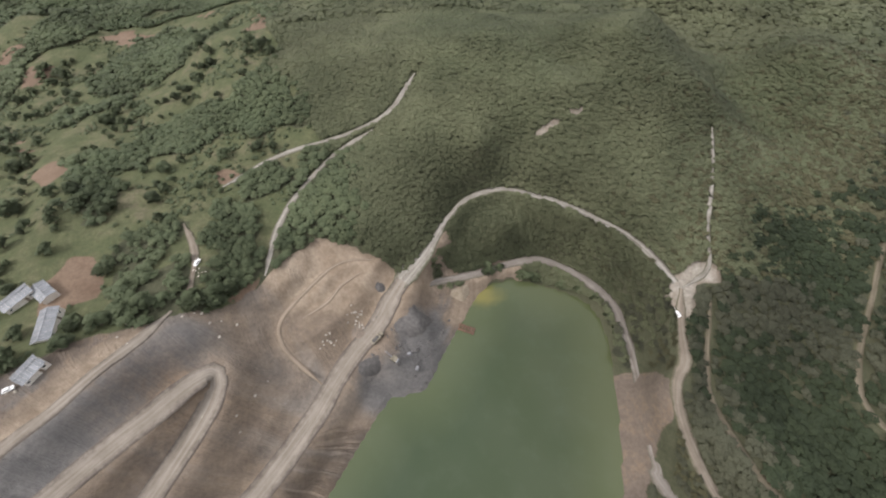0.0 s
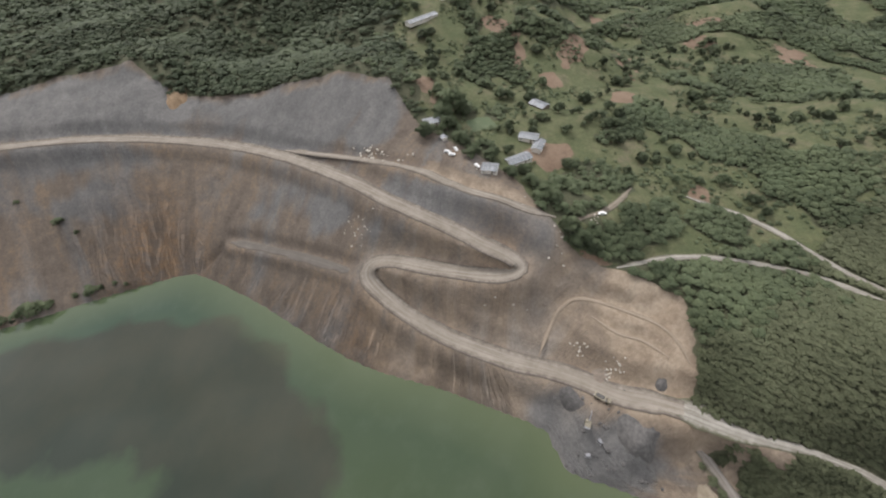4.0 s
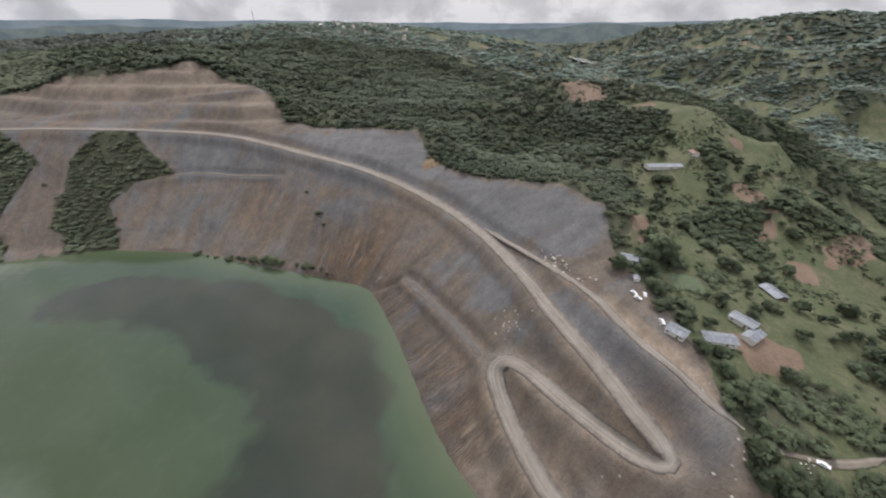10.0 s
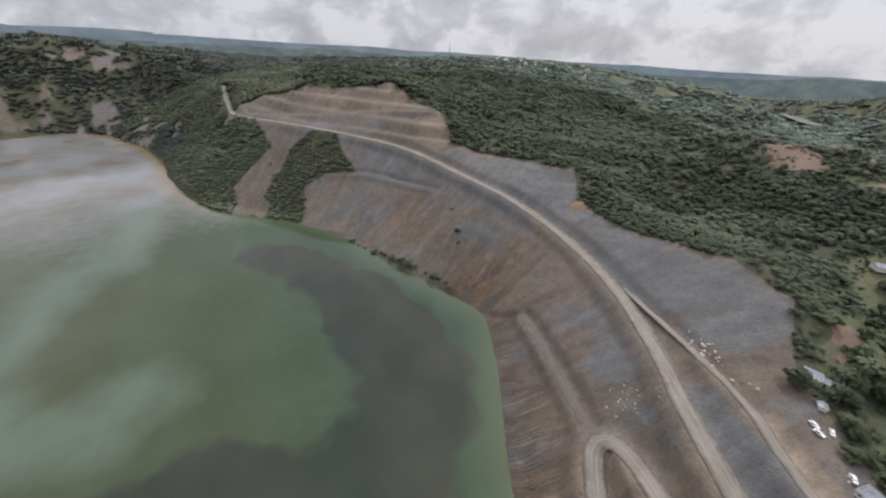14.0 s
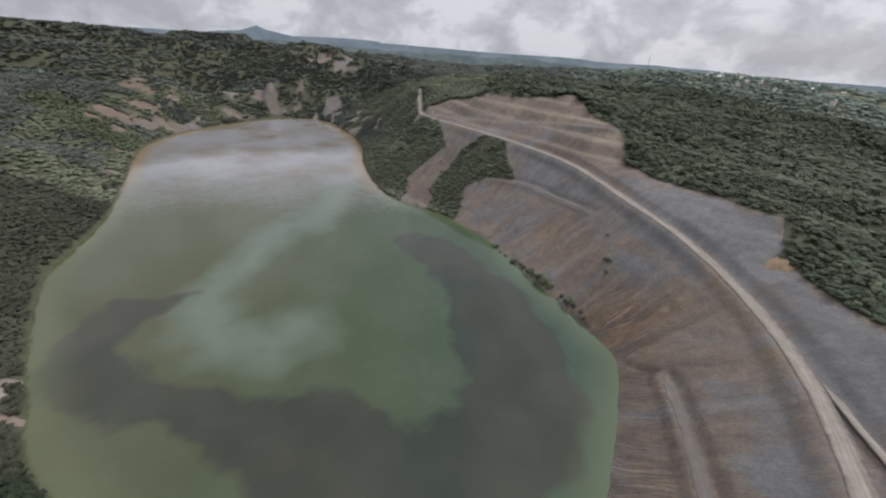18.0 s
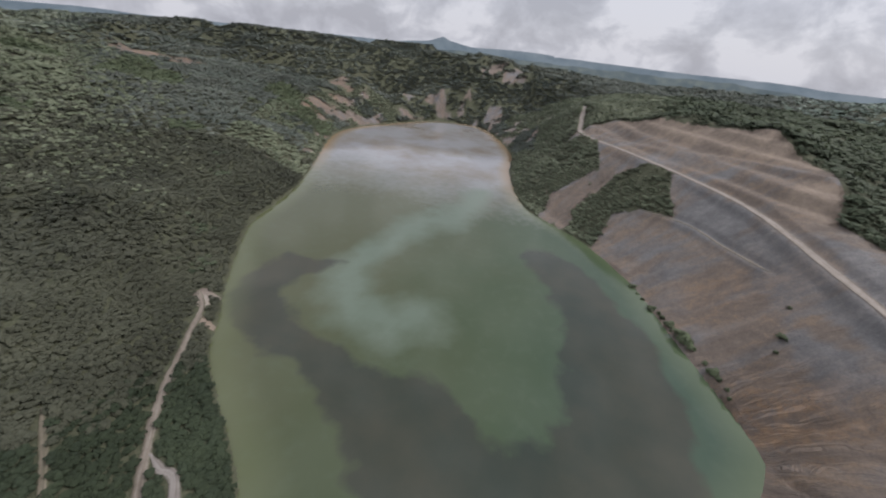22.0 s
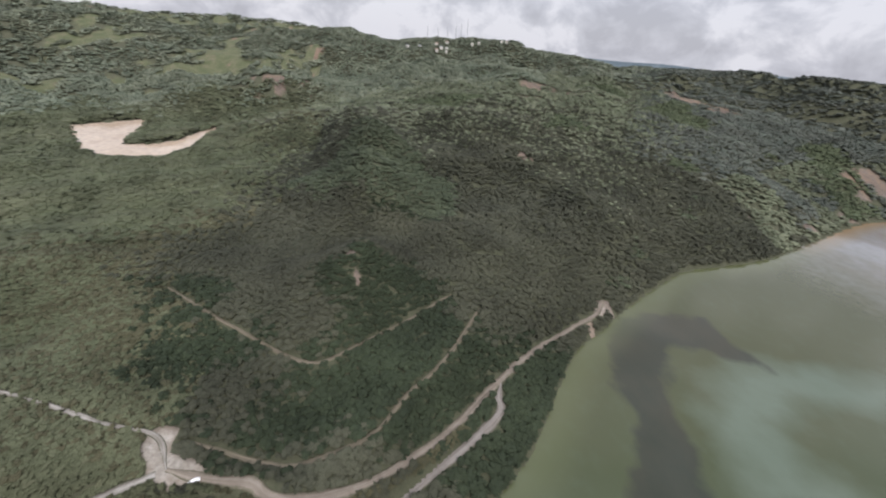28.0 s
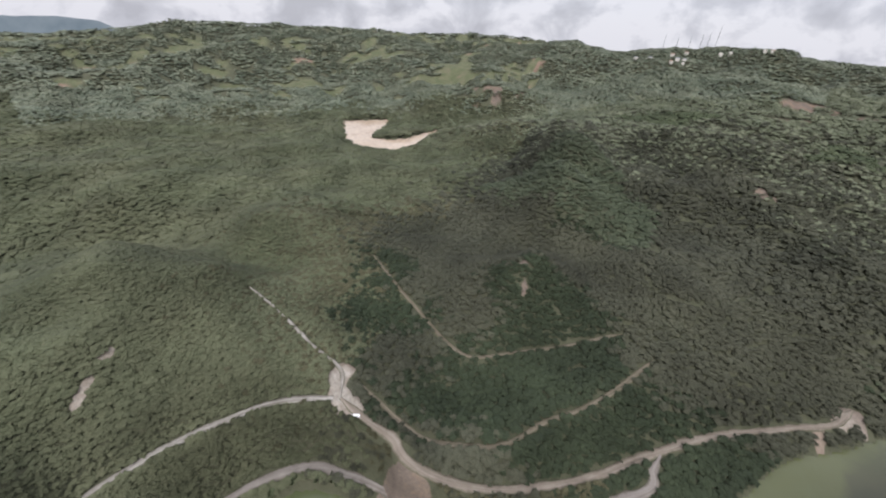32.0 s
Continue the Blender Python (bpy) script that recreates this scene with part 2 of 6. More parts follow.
    bumped(n, l, p, math_node(n, l, "ADD", n3.outputs["Fac"], rill), 0.7, 0.9)
    return m


def water_material():
    """Turbid water: green to olive, with brown silt and mud, and reflected sky painted as a pale swirl and far sheen,
    under a real reflecting surface.
    """
    m, n, l, p = mat("water")
    pos = place(n)
    far = n.new("ShaderNodeSeparateXYZ"); l.new(pos, far.inputs[0])
    broad = tex(n, l, 0.010, 6, 0.6, pos)
    east = math_node(n, l, "MULTIPLY_ADD", far.outputs[0], 0.0020, 0.40)
    east = math_node(n, l, "ADD", east, math_node(n, l, "MULTIPLY_ADD", broad.outputs["Fac"], 0.30, -0.15))
    col = ramped(n, l, east, [(0.10, (0.031, 0.053, 0.033)), (0.36, (0.038, 0.056, 0.027)), (0.75, (0.054, 0.059, 0.027))])
    def soft(name, lo=0.3, hi=0.7):
        v = math_node(n, l, "ADD", attr(n, name), math_node(n, l, "MULTIPLY_ADD", tex(n, l, 0.09, 5, 0.6, pos).outputs["Fac"], 0.5, -0.25))
        return ramped(n, l, v, [(lo, (0, 0, 0)), (hi, (1, 1, 1))])
    # far end: grey sheen of reflected sky put into the colour, with brown mud
    col = mixed(n, l, soft("mud_sheen", 0.1, 0.9), col, ramped(n, l, broad.outputs["Fac"], [(0.35, (0.150, 0.130, 0.104)), (0.58, (0.205, 0.205, 0.205))]))
    # pale swirl: reflected cloud put into the water's own colour
    col = mixed(n, l, soft("swirl_sheen", 0.0, 1.0), col, (0.088, 0.112, 0.080))
    silt = ramped(n, l, broad.outputs["Fac"], [(0.35, (0.018, 0.023, 0.017)), (0.62, (0.036, 0.034, 0.023))])
    col = mixed(n, l, math_node(n, l, "MULTIPLY", soft("silt", 0.36, 0.66), 0.85), col, silt)
    col = mixed(n, l, math_node(n, l, "MULTIPLY", attr(n, "shallow"), 0.35), col, (0.13, 0.145, 0.07))
    col = mixed(n, l, math_node(n, l, "MULTIPLY", attr(n, "shallow"), soft("mud_sheen", 0.3, 0.9)), col, (0.20, 0.135, 0.075))
    col = mixed(n, l, soft("yellow", 0.2, 1.0), col, (0.150, 0.138, 0.042))
    l.new(col, p.inputs["Base Color"])
    p.inputs["Roughness"].default_value = 0.08
    p.inputs["IOR"].default_value = 1.33
    ripple = tex(n, l, 0.35, 5, 0.6, pos)
    bumped(n, l, p, ripple.outputs["Fac"], 0.06, 0.2)
    return m


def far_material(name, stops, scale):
    """Hills so far off that the bright haze before them is made their own glowing colour."""
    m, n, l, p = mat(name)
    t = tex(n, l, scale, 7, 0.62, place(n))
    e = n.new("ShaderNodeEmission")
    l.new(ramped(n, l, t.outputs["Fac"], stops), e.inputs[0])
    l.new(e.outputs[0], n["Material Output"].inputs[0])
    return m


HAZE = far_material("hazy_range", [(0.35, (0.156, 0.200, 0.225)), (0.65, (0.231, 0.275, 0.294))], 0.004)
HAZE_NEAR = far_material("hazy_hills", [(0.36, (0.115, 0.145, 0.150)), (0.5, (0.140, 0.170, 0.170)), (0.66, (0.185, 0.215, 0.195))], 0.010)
MUDDY = simple("muddy_water", [(0.3, (0.36, 0.28, 0.20)), (0.7, (0.45, 0.37, 0.28))], 0.02, 0.15, 0.02, 0.05, per_object=0.0)
PALE_RIVER = simple("river_water", [(0.3, (0.26, 0.27, 0.26)), (0.7, (0.34, 0.34, 0.32))], 0.02, 0.12, 0.02, 0.05, per_object=0.0)
GROUND = ground_material()
WATER = water_material()


def road_material(name, stops, verge):
    """Trodden stone: wheel lines along the road, thinning out into the ground beside it."""
    m, n, l, p = mat(name)
    pos = place(n)
    lane = n.new("ShaderNodeAttribute"); lane.attribute_name = "lane"
    part3 = n.new("ShaderNodeSeparateXYZ"); l.new(lane.outputs["Vector"], part3.inputs[0])
    lines, lump, fine = tex(n, l, 1.0, 5, 0.6, lane.outputs["Vector"]), tex(n, l, 0.12, 7, 0.7, pos), tex(n, l, 1.6, 5, 0.7, pos)
    v = math_node(n, l, "MULTIPLY_ADD", lines.outputs["Fac"], 0.55, math_node(n, l, "MULTIPLY_ADD", lump.outputs["Fac"], 0.35, math_node(n, l, "MULTIPLY", fine.outputs["Fac"], 0.1)))
    col = ramped(n, l, v, stops)
    side = math_node(n, l, "ADD", math_node(n, l, "ABSOLUTE", part3.outputs[2]), math_node(n, l, "MULTIPLY_ADD", tex(n, l, 0.4, 7, 0.75, pos).outputs["Fac"], 1.3, -0.65))
    col = mixed(n, l, ramped(n, l, side, [(0.50, (0, 0, 0)), (0.95, (1, 1, 1))]), col, ramped(n, l, lump.outputs["Fac"], [(0.35, tuple(0.8 * c for c in verge)), (0.65, tuple(1.2 * c for c in verge))]))
    l.new(col, p.inputs["Base Color"])
    p.inputs["Roughness"].default_value, p.inputs["Specular IOR Level"].default_value = 0.95, 0.15
    bumped(n, l, p, fine.outputs["Fac"], 0.5, 0.2)
    return m


TRACK = road_material("gravel_track", [(0.36, (0.150, 0.128, 0.104)), (0.48, (0.205, 0.180, 0.150)), (0.62, (0.275, 0.246, 0.210))], (0.118, 0.100, 0.085))
LIME_TRACK = road_material("stony_track", [(0.38, (0.130, 0.118, 0.094)), (0.47, (0.205, 0.190, 0.164)), (0.60, (0.330, 0.312, 0.280))], (0.095, 0.092, 0.062))
SHALE_TRACK = road_material("shale_track", [(0.36, (0.094, 0.084, 0.074)), (0.50, (0.116, 0.104, 0.092)), (0.62, (0.150, 0.135, 0.118))], (0.116, 0.100, 0.086))
DIRT = road_material("dirt_track", [(0.36, (0.118, 0.098, 0.076)), (0.48, (0.165, 0.140, 0.112)), (0.62, (0.235, 0.206, 0.168))], (0.084, 0.080, 0.052))
GRASSY = road_material("grassy_track", [(0.36, (0.086, 0.080, 0.052)), (0.48, (0.122, 0.106, 0.076)), (0.62, (0.178, 0.152, 0.114))], (0.072, 0.074, 0.044))
LOAM = road_material("loamy_track", [(0.36, (0.185, 0.148, 0.112)), (0.48, (0.235, 0.192, 0.148)), (0.62, (0.290, 0.242, 0.190))], (0.205, 0.164, 0.124))
GREY_TRACK = road_material("grey_gravel", [(0.36, (0.130, 0.114, 0.098)), (0.48, (0.185, 0.166, 0.146)), (0.62, (0.262, 0.240, 0.216))], (0.115, 0.104, 0.082))
PLANTATION = leafy("plantation_leaves", (0.074, 0.086, 0.048), (0.089, 0.103, 0.057), (0.104, 0.116, 0.066), (0.128, 0.129, 0.077), 0.45)
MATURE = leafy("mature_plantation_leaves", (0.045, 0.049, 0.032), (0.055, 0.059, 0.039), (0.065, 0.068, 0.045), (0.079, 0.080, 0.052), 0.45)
# paler copy of the plantation leaves, distance haze put into the colour
HAZED_HILLSIDE = leafy("hazed_hillside_leaves", (0.104, 0.123, 0.076), (0.131, 0.148, 0.093), (0.149, 0.170, 0.105), (0.182, 0.194, 0.128), 0.45)
UNDERHILL = leafy("lower_plantation_leaves", (0.057, 0.059, 0.032), (0.070, 0.070, 0.039), (0.082, 0.080, 0.044), (0.098, 0.091, 0.052), 0.45)
EASTWOOD = leafy("eastern_woodland_leaves", (0.020, 0.029, 0.016), (0.026, 0.036, 0.019), (0.032, 0.043, 0.022), (0.043, 0.054, 0.030), 0.3)
WOODLAND = leafy("woodland_leaves", (0.064, 0.083, 0.047), (0.079, 0.100, 0.054), (0.095, 0.115, 0.062), (0.115, 0.132, 0.073), 0.35)
DEEPWOOD = leafy("deep_woodland_leaves", (0.055, 0.069, 0.043), (0.067, 0.084, 0.050), (0.081, 0.097, 0.057), (0.097, 0.112, 0.067), 0.35)
# far woods: distance haze and sunlight put into paler, bluer leaf colours
HAZED_SCARP = leafy("hazed_scarp_leaves", (0.121, 0.147, 0.107), (0.149, 0.176, 0.125), (0.184, 0.207, 0.144), (0.218, 0.229, 0.157), 0.4)
HAZED_RANGE = leafy("hazed_range_leaves", (0.131, 0.177, 0.151), (0.155, 0.204, 0.168), (0.187, 0.234, 0.185), (0.244, 0.276, 0.210), 0.5)
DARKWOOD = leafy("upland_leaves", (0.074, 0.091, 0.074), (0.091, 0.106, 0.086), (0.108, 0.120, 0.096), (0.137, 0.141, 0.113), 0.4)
BARK = simple("bark", [(0.3, (0.10, 0.075, 0.055)), (0.7, (0.22, 0.18, 0.14))], 3.0)

# ---- the lie of the land: spot heights and lines, x east, y north, metres above the lake ----
SHORE = [(62, 0), (66, 25), (68, 50), (69, 74), (63, 93), (43, 102), (20, 108), (3, 103), (-9, 82), (-22, 58), (-28, 43), (-46, 38), (-57, 18), (-68, -2), (-76, -20), (-86, -45), (-103, -74), (-131, -112), (-153, -143), (-172, -175), (-176, -191), (-169, -230), (-152, -287), (-129, -374), (-86, -451), (-42, -495), (0, -550), (33, -700), (50, -870), (146, -1088), (260, -1116), (345, -1040), (425, -896), (440, -770), (372, -585), (322, -455), (300, -340), (285, -300), (240, -225), (205, -175), (185, -145), (147, -113), (112, -85), (90, -60), (70, -30)]
HAUL_ROAD = [(-42, 94, 23.4), (-48, 83, 20.8), (-53, 71, 19.2), (-66, 51, 17), (-78, 25, 15), (-93, -3, 16), (-109, -26, 20), (-123, -41, 24), (-133, -48, 28), (-139, -44, 32), (-136, -30, 35), (-123, 2, 36), (-115, 25, 38), (-115, 37, 42), (-121, 34, 44), (-132, 19, 47), (-143, 5, 49), (-165, -27, 54), (-197, -63, 55), (-236, -120, 55), (-262, -186, 57), (-264, -257, 67), (-254, -331, 74), (-238, -429, 82), (-199, -512, 86), (-136, -595, 91), (-84, -751, 82), (-84, -844, 88), (-93, -950, 110)]
RAMP = [(-235, -106, 55), (-217, -71, 58), (-201, -42, 61), (-182, -11, 63), (-169, 6, 61), (-158, 20, 61), (-148, 34, 61), (-142, 46, 58), (-137, 61, 54)]
CORNER_TRACK = [(-58, 101, 33), (-70, 100, 34), (-80, 94, 34), (-90, 80, 34), (-98, 65, 33), (-96, 55, 28), (-88, 48, 22), (-76, 40, 18)]
CORNER_BENCH = [(-62, 96, 30), (-72, 87, 31), (-77, 78, 31), (-88, 68, 31)]
BENCH_TRACK = [(-137, -55, 27), (-156, -87, 24), (-177, -128, 19), (-187, -151, 17)]
NORTH_ROAD = [(-47, 86, 21.4), (-40, 96, 24), (-29, 111, 27.5), (-19, 130, 31), (-7, 143, 34), (13, 148, 36), (34, 141, 37), (54, 130, 38), (72, 117, 38), (83, 104, 38), (91, 88, 38)]
JUNCTION_ROAD = [(93, 85, 38), (89, 69, 36), (88, 53, 33), (83, 44, 31), (83, 30, 26), (90, 8, 20), (102, -12, 15), (124, -42, 11), (151, -71, 9), (176, -102, 8), (206, -152, 7), (219, -176, 7), (238, -193, 7)]
SHORE_ROAD = [(-43, 85, 18), (-33, 94, 14), (-26, 100, 11), (-3, 107, 8), (17, 115, 7), (34, 118, 7), (50, 113, 6), (62, 104, 6), (73, 90, 6), (77, 72, 5), (78, 49, 5), (77, 29, 5), (78, 13, 5), (81, 3, 5), (126, -64, 8), (142, -71, 9), (152, -75, 9)]
TERRACE_TRACK = [(105, 80, 37), (100, 60, 31), (97, 40, 27), (104, 18, 25), (114, 1, 25), (132, -13, 26), (152, -34, 27), (174, -51, 28), (202, -69, 30)]
FOREST_TRACK = [(211, 138, 44), (185, 103, 42), (172, 79, 37), (159, 53, 31), (156, 36, 29), (169, 15, 29), (191, -17, 30), (215, -50, 33)]
RIDGE_TRACK = [(126, 175, 56), (119, 146, 52), (110, 115, 46), (107, 95, 40), (93, 85, 38)]
VALLEY_ROAD = [(-150, 142, 45), (-121, 167, 46), (-80, 180, 51), (-55, 192, 58), (-42, 221, 63)]
VILLAGE_TRACK = [(-133, 62, 54), (-134, 75, 54), (-141, 93, 53), (-156, 111, 51)]
CREST_TRACK = [(-107, 85, 43), (-109, 112, 43), (-104, 137, 44), (-88, 165, 47), (-65, 179, 54)]
PIT_BENCHES = [(-284, -399, 90), (-328, -295, 98), (-333, -237, 94), (-305, -201, 74), (-296, -162, 71), (-288, -106, 78), (-278, -62, 86), (-262, -26, 90), (-217, -24, 70), (-198, -5, 67), (-183, 23, 66), (-143, -811, 107), (-193, -711, 129), (-296, -590, 145), (-312, -486, 123), (-313, -453, 116), (-287, -404, 92)]
PIT_CORNER = [(-88, 108, 38), (-69, 106, 37), (-49, 101, 30), (-96, 83, 40), (-103, 57, 33), (-81, 62, 26), (-89, 80, 34), (-108, 32, 28), (-96, 46, 23), (-60, 72, 25), (-32, 73, 17), (-43, 53, 14), (-28, 79, 10), (-117, 62, 46), (-127, 56, 55)]
NORTH_HILL = [(-60, 115, 45), (-79, 142, 50), (-1, 161, 60), (-32, 141, 46), (44, 148, 52), (45, 188, 75), (77, 219, 85), (-1, 233, 80), (119, 190, 72), (196, 242, 55), (176, 151, 48), (134, 103, 40), (148, 65, 32), (106, 40, 28), (96, 53, 30), (83, 27, 22), (-50, 181, 60), (15, 120, 28), (46, 120, 28), (73, 95, 24), (81, 67, 20)]
WEST_VALLEY = [(-417, 288, 20), (-246, 110, 50), (-242, 182, 45), (-235, 248, 42), (-203, 295, 50), (-144, 259, 55), (-336, 412, 6), (-110, 213, 58), (-74, 227, 64), (-103, 152, 44), (-176, 131, 48), (-172, 74, 55), (-193, 55, 60), (-490, 316, 10), (-269, 282, 25), (-242, 201, 40), (-162, 138, 50), (-237, 117, 55)]
VILLAGE_SLOPE = [(-498, 131, 50), (-310, 71, 60), (-229, 89, 58), (-317, 36, 68), (-231, 25, 64), (-298, 0, 74), (-368, 3, 82), (-402, 23, 92), (-655, -452, 87), (-553, -271, 89), (-622, -207, 108), (-565, -108, 109), (-575, -12, 118), (-533, 47, 103), (-406, -156, 57), (-350, -61, 70), (-450, -421, 87), (-398, -496, 85), (-467, 90, 96)]
EAST_FOREST = [(101, 251, 80), (50, 216, 66), (71, 166, 62), (84, 127, 52), (16, 168, 50), (54, 147, 50), (195, 185, 45), (237, 325, 45), (180, 400, 50), (185, 549, 50), (295, 731, 40), (433, 554, 38), (406, 313, 38), (299, 50, 52), (242, 24, 57), (407, 14, 62), (356, -37, 48), (570, 35, 75), (649, 168, 74), (443, -99, 72), (476, -210, 70), (271, -85, 50), (283, -161, 42), (373, -222, 58)]
EAST_SLOPE = [(217, -117, 30), (224, -49, 40), (137, 23, 21), (127, 43, 22), (175, 56, 38), (876, -380, 120), (641, -151, 95), (583, -290, 92), (656, 467, 36), (540, 298, 36), (698, 283, 36), (206, -134, 16), (132, -26, 17), (581, -240, 85), (525, -347, 60), (355, -392, 30), (386, -184, 42), (371, -94, 50), (449, -560, 45), (300, -209, 28), (355, -293, 32), (546, -813, 48), (464, -1171, 30), (202, -1183, 54), (507, -1251, 88)]
EAST_RIDGE = [(747, 1742, 118), (967, 1512, 180), (1245, 1293, 199), (1573, 863, 205), (1646, 400, 209), (1591, -106, 210), (1509, -336, 208), (1405, -515, 189), (660, 996, 58), (958, 712, 61), (1023, 388, 85), (1090, 99, 106), (1014, -255, 132), (509, 1136, 80)]
SOUTH_RIDGE = [(1218, -450, 138), (1258, -718, 146), (-41, -1299, 135), (-90, -1497, 131), (-41, -1199, 105), (-182, -1135, 128), (-405, -1076, 141)]
WEST_RIDGE = [(-793, -1026, 173), (-1303, -1087, 171), (-1315, -714, 140), (-572, -995, 135), (-367, -1245, 127), (-54, -1498, 91), (-1577, -624, 114), (-483, 398, 38)]
THIN_BENCH = [(-148, -484, 46), (-185, -437, 53), (-207, -388, 53), (-224, -343, 56)]
QUARRY_BENCH = [(-100, -755, 84), (-176, -603, 102), (-244, -551, 112), (-309, -472, 121)]
# crests and valley floors round the lake: bearing from north over west, distance, height
VILLAGE_CREST = [(110, 660, 108), (102, 600, 116), (94, 560, 121), (85, 500, 105), (79, 410, 80), (74, 410, 70), (70, 395, 60), (64, 362, 47)]
CREST_BACK = [(117, 930, 62), (110, 850, 40), (102, 800, 5), (94, 740, 15)]
SPUR_HOLLOW = [(80, 535, 62), (74, 530, 26), (70, 505, 12), (64, 480, 6)]
VILLAGE_SPUR = [(86, 560, 106), (79, 650, 87), (73.2, 660, 43), (69.6, 640, 9), (65, 620, -10)]
SPUR_BACK = [(88, 830, -15), (80, 840, -30), (73, 850, -50)]
RIVER = [(12, 820, 10), (20, 800, -25), (35, 800, -45), (50, 800, -50), (60, 860, -52), (68, 950, -55), (74, 1080, -58), (80, 1280, -58), (88, 1600, -54), (95, 2000, -46), (101, 2450, -34), (104, 2750, -24)]
FAR_BANK = [(30, 930, -30), (45, 960, -40), (55, 1010, -44), (63, 1100, -46), (72, 1320, -40), (82, 1620, -30), (90, 1950, -20)]
RANGE = [(98, 2550, -18), (94, 2250, 22), (90, 2100, 72), (86, 2000, 108), (80.8, 1950, 118), (74, 1950, 132), (66, 1950, 144), (60, 1900, 150), (50, 1900, 140), (40, 1900, 108), (30, 1850, 60), (20, 1800, 30), (8, 1700, 20)]
RANGE_HOLLOW = [(88, 2350, 60), (80, 2300, 85), (72, 2300, 95), (64, 2300, 100), (52, 2300, 95)]
HIGH_RANGE = [(96, 2850, 150), (91, 2750, 126), (88, 2700, 172), (84, 2700, 186), (80, 2700, 212), (76, 2700, 192), (73, 2700, 200), (69, 2700, 188), (60, 2700, 172), (51, 2700, 160), (40, 2700, 110)]
HAMLET_END = [(121, 2600, 110), (112, 2650, 70), (105.5, 1445, 92), (103, 1480, 20), (108, 1200, 40), (106, 3150, 40)]
DOME_BACK = [(-6, 450, 28), (-14, 430, 20), (-18, 410, 22), (-23, 390, 25), (-28, 340, 32), (-34, 300, 38), (-41, 250, 36)]
DOME_FAR = [(-10, 560, 46), (-22, 560, 48), (-34, 480, 48), (-46, 380, 44)]
KNOLL = [(-84.2, 222, 64), (-86, 240, 70), (-88, 225, 58)]
KNOLL_BACK = [(-78, 262, 40), (-84, 290, 38), (-90, 290, 38), (-96, 262, 36)]
FAR_KNOLL = [(-88.5, 318, 52), (-88, 350, 72), (-87.5, 400, 87), (-86.5, 470, 99), (-86, 520, 103), (-85, 600, 92)]
KNOLL_SIDES = [(-78, 340, 42), (-80, 430, 46), (-79, 520, 52), (-97.5, 354, 40), (-96.5, 430, 46), (-95, 520, 58)]
SCAR_FOOT = [(-70, 880, 52), (-74, 890, 56), (-79, 900, 64)]
SCAR_HEAD = [(-71, 950, 96), (-75, 950, 104), (-79, 955, 102)]
SCREE = [(-178, 1190, 62), (-170, 1215, 70), (-160, 1190, 76), (-150, 1120, 72)]
MESA = [(-176, 1420, 172), (-171, 1480, 184), (-165, 1500, 174), (-160, 1500, 174), (-154.5, 1520, 162), (-152, 1490, 178), (-149, 1500, 164), (-146.5, 1460, 174), (-140.5, 1420, 180), (-137.5, 1400, 146), (-134.5, 1300, 138), (-128.6, 1300, 156)]
POLAR = [VILLAGE_CREST, CREST_BACK, SPUR_HOLLOW, VILLAGE_SPUR, SPUR_BACK, RIVER, FAR_BANK, RANGE, RANGE_HOLLOW, HIGH_RANGE, DOME_BACK, DOME_FAR, FAR_KNOLL, SCAR_FOOT, SCAR_HEAD, SCREE, MESA]
SPOTS = [HAMLET_END, KNOLL, KNOLL_BACK, KNOLL_SIDES]

PIT = [(3, 104), (-28, 95), (-49, 101), (-69, 107), (-88, 111), (-98, 100), (-104, 88), (-112, 74), (-122, 63), (-133, 60), (-145, 52), (-165, 44),
       (-185, 28), (-205, 10), (-222, -8), (-262, -26), (-278, -62), (-288, -106), (-296, -162), (-305, -201), (-333, -237), (-328, -295),
       (-290, -399), (-313, -453), (-316, -486), (-300, -590), (-193, -711), (-143, -811), (-95, -800), (-60, -752), (-20, -640), (20, -600), (60, -560), (0, -200), (40, 60)]

SCRUB_A = [(45, -800), (1, -838), (-46, -835), (-73, -781), (-52, -663), (-26, -660), (-15, -600), (-40, -545), (-20, -500), (15, -560), (40, -700)]
SCRUB_B = [(-35, -485), (-74, -517), (-118, -553), (-152, -557), (-178, -531), (-175, -458), (-148, -484), (-117, -489), (-95, -440), (-60, -470)]
SPOIL = [(-263, -389), (-320, -288), (-325, -231), (-300, -198), (-290, -159), (-270, -60), (-254, -25), (-212, -23), (-212, -39), (-231, -75), (-232, -99), (-259, -158), (-271, -222), (-267, -305)]
SHALE = [(-204, -490), (-235, -424), (-251, -327), (-256, -239), (-244, -260), (-225, -346), (-174, -449)]
RAMP_FACE = [(-190, -36), (-171, -4), (-161, 19), (-143, 43), (-131, 59), (-121, 56), (-122, 41), (-138, 19), (-148, 2), (-158, -14), (-180, -42)]
CREST_SOIL = [(-184, -2), (-170, 17), (-157, 37), (-143, 56), (-139, 51), (-154, 27), (-168, 6), (-180, -14)]
WALL_SHALE = [(-232, -402), (-254, -293), (-250, -198), (-221, -216), (-216, -257), (-213, -321), (-215, -382)]
MID_SHALE = [(-197, -135), (-208, -101), (-168, -49), (-143, -12), (-147, -27), (-167, -70), (-172, -117)]
TIP = [(-61, 32), (-62, 45), (-43, 57), (-45, 71), (-26, 87), (-8, 104), (2, 101), (-4, 88), (-12, 76), (-19, 58), (-27, 40), (-46, 34)]
CUT_CORNER = [(-112, 88), (-94, 112), (-71, 107), (-37, 101), (-50, 78), (-63, 74), (-92, 70)]
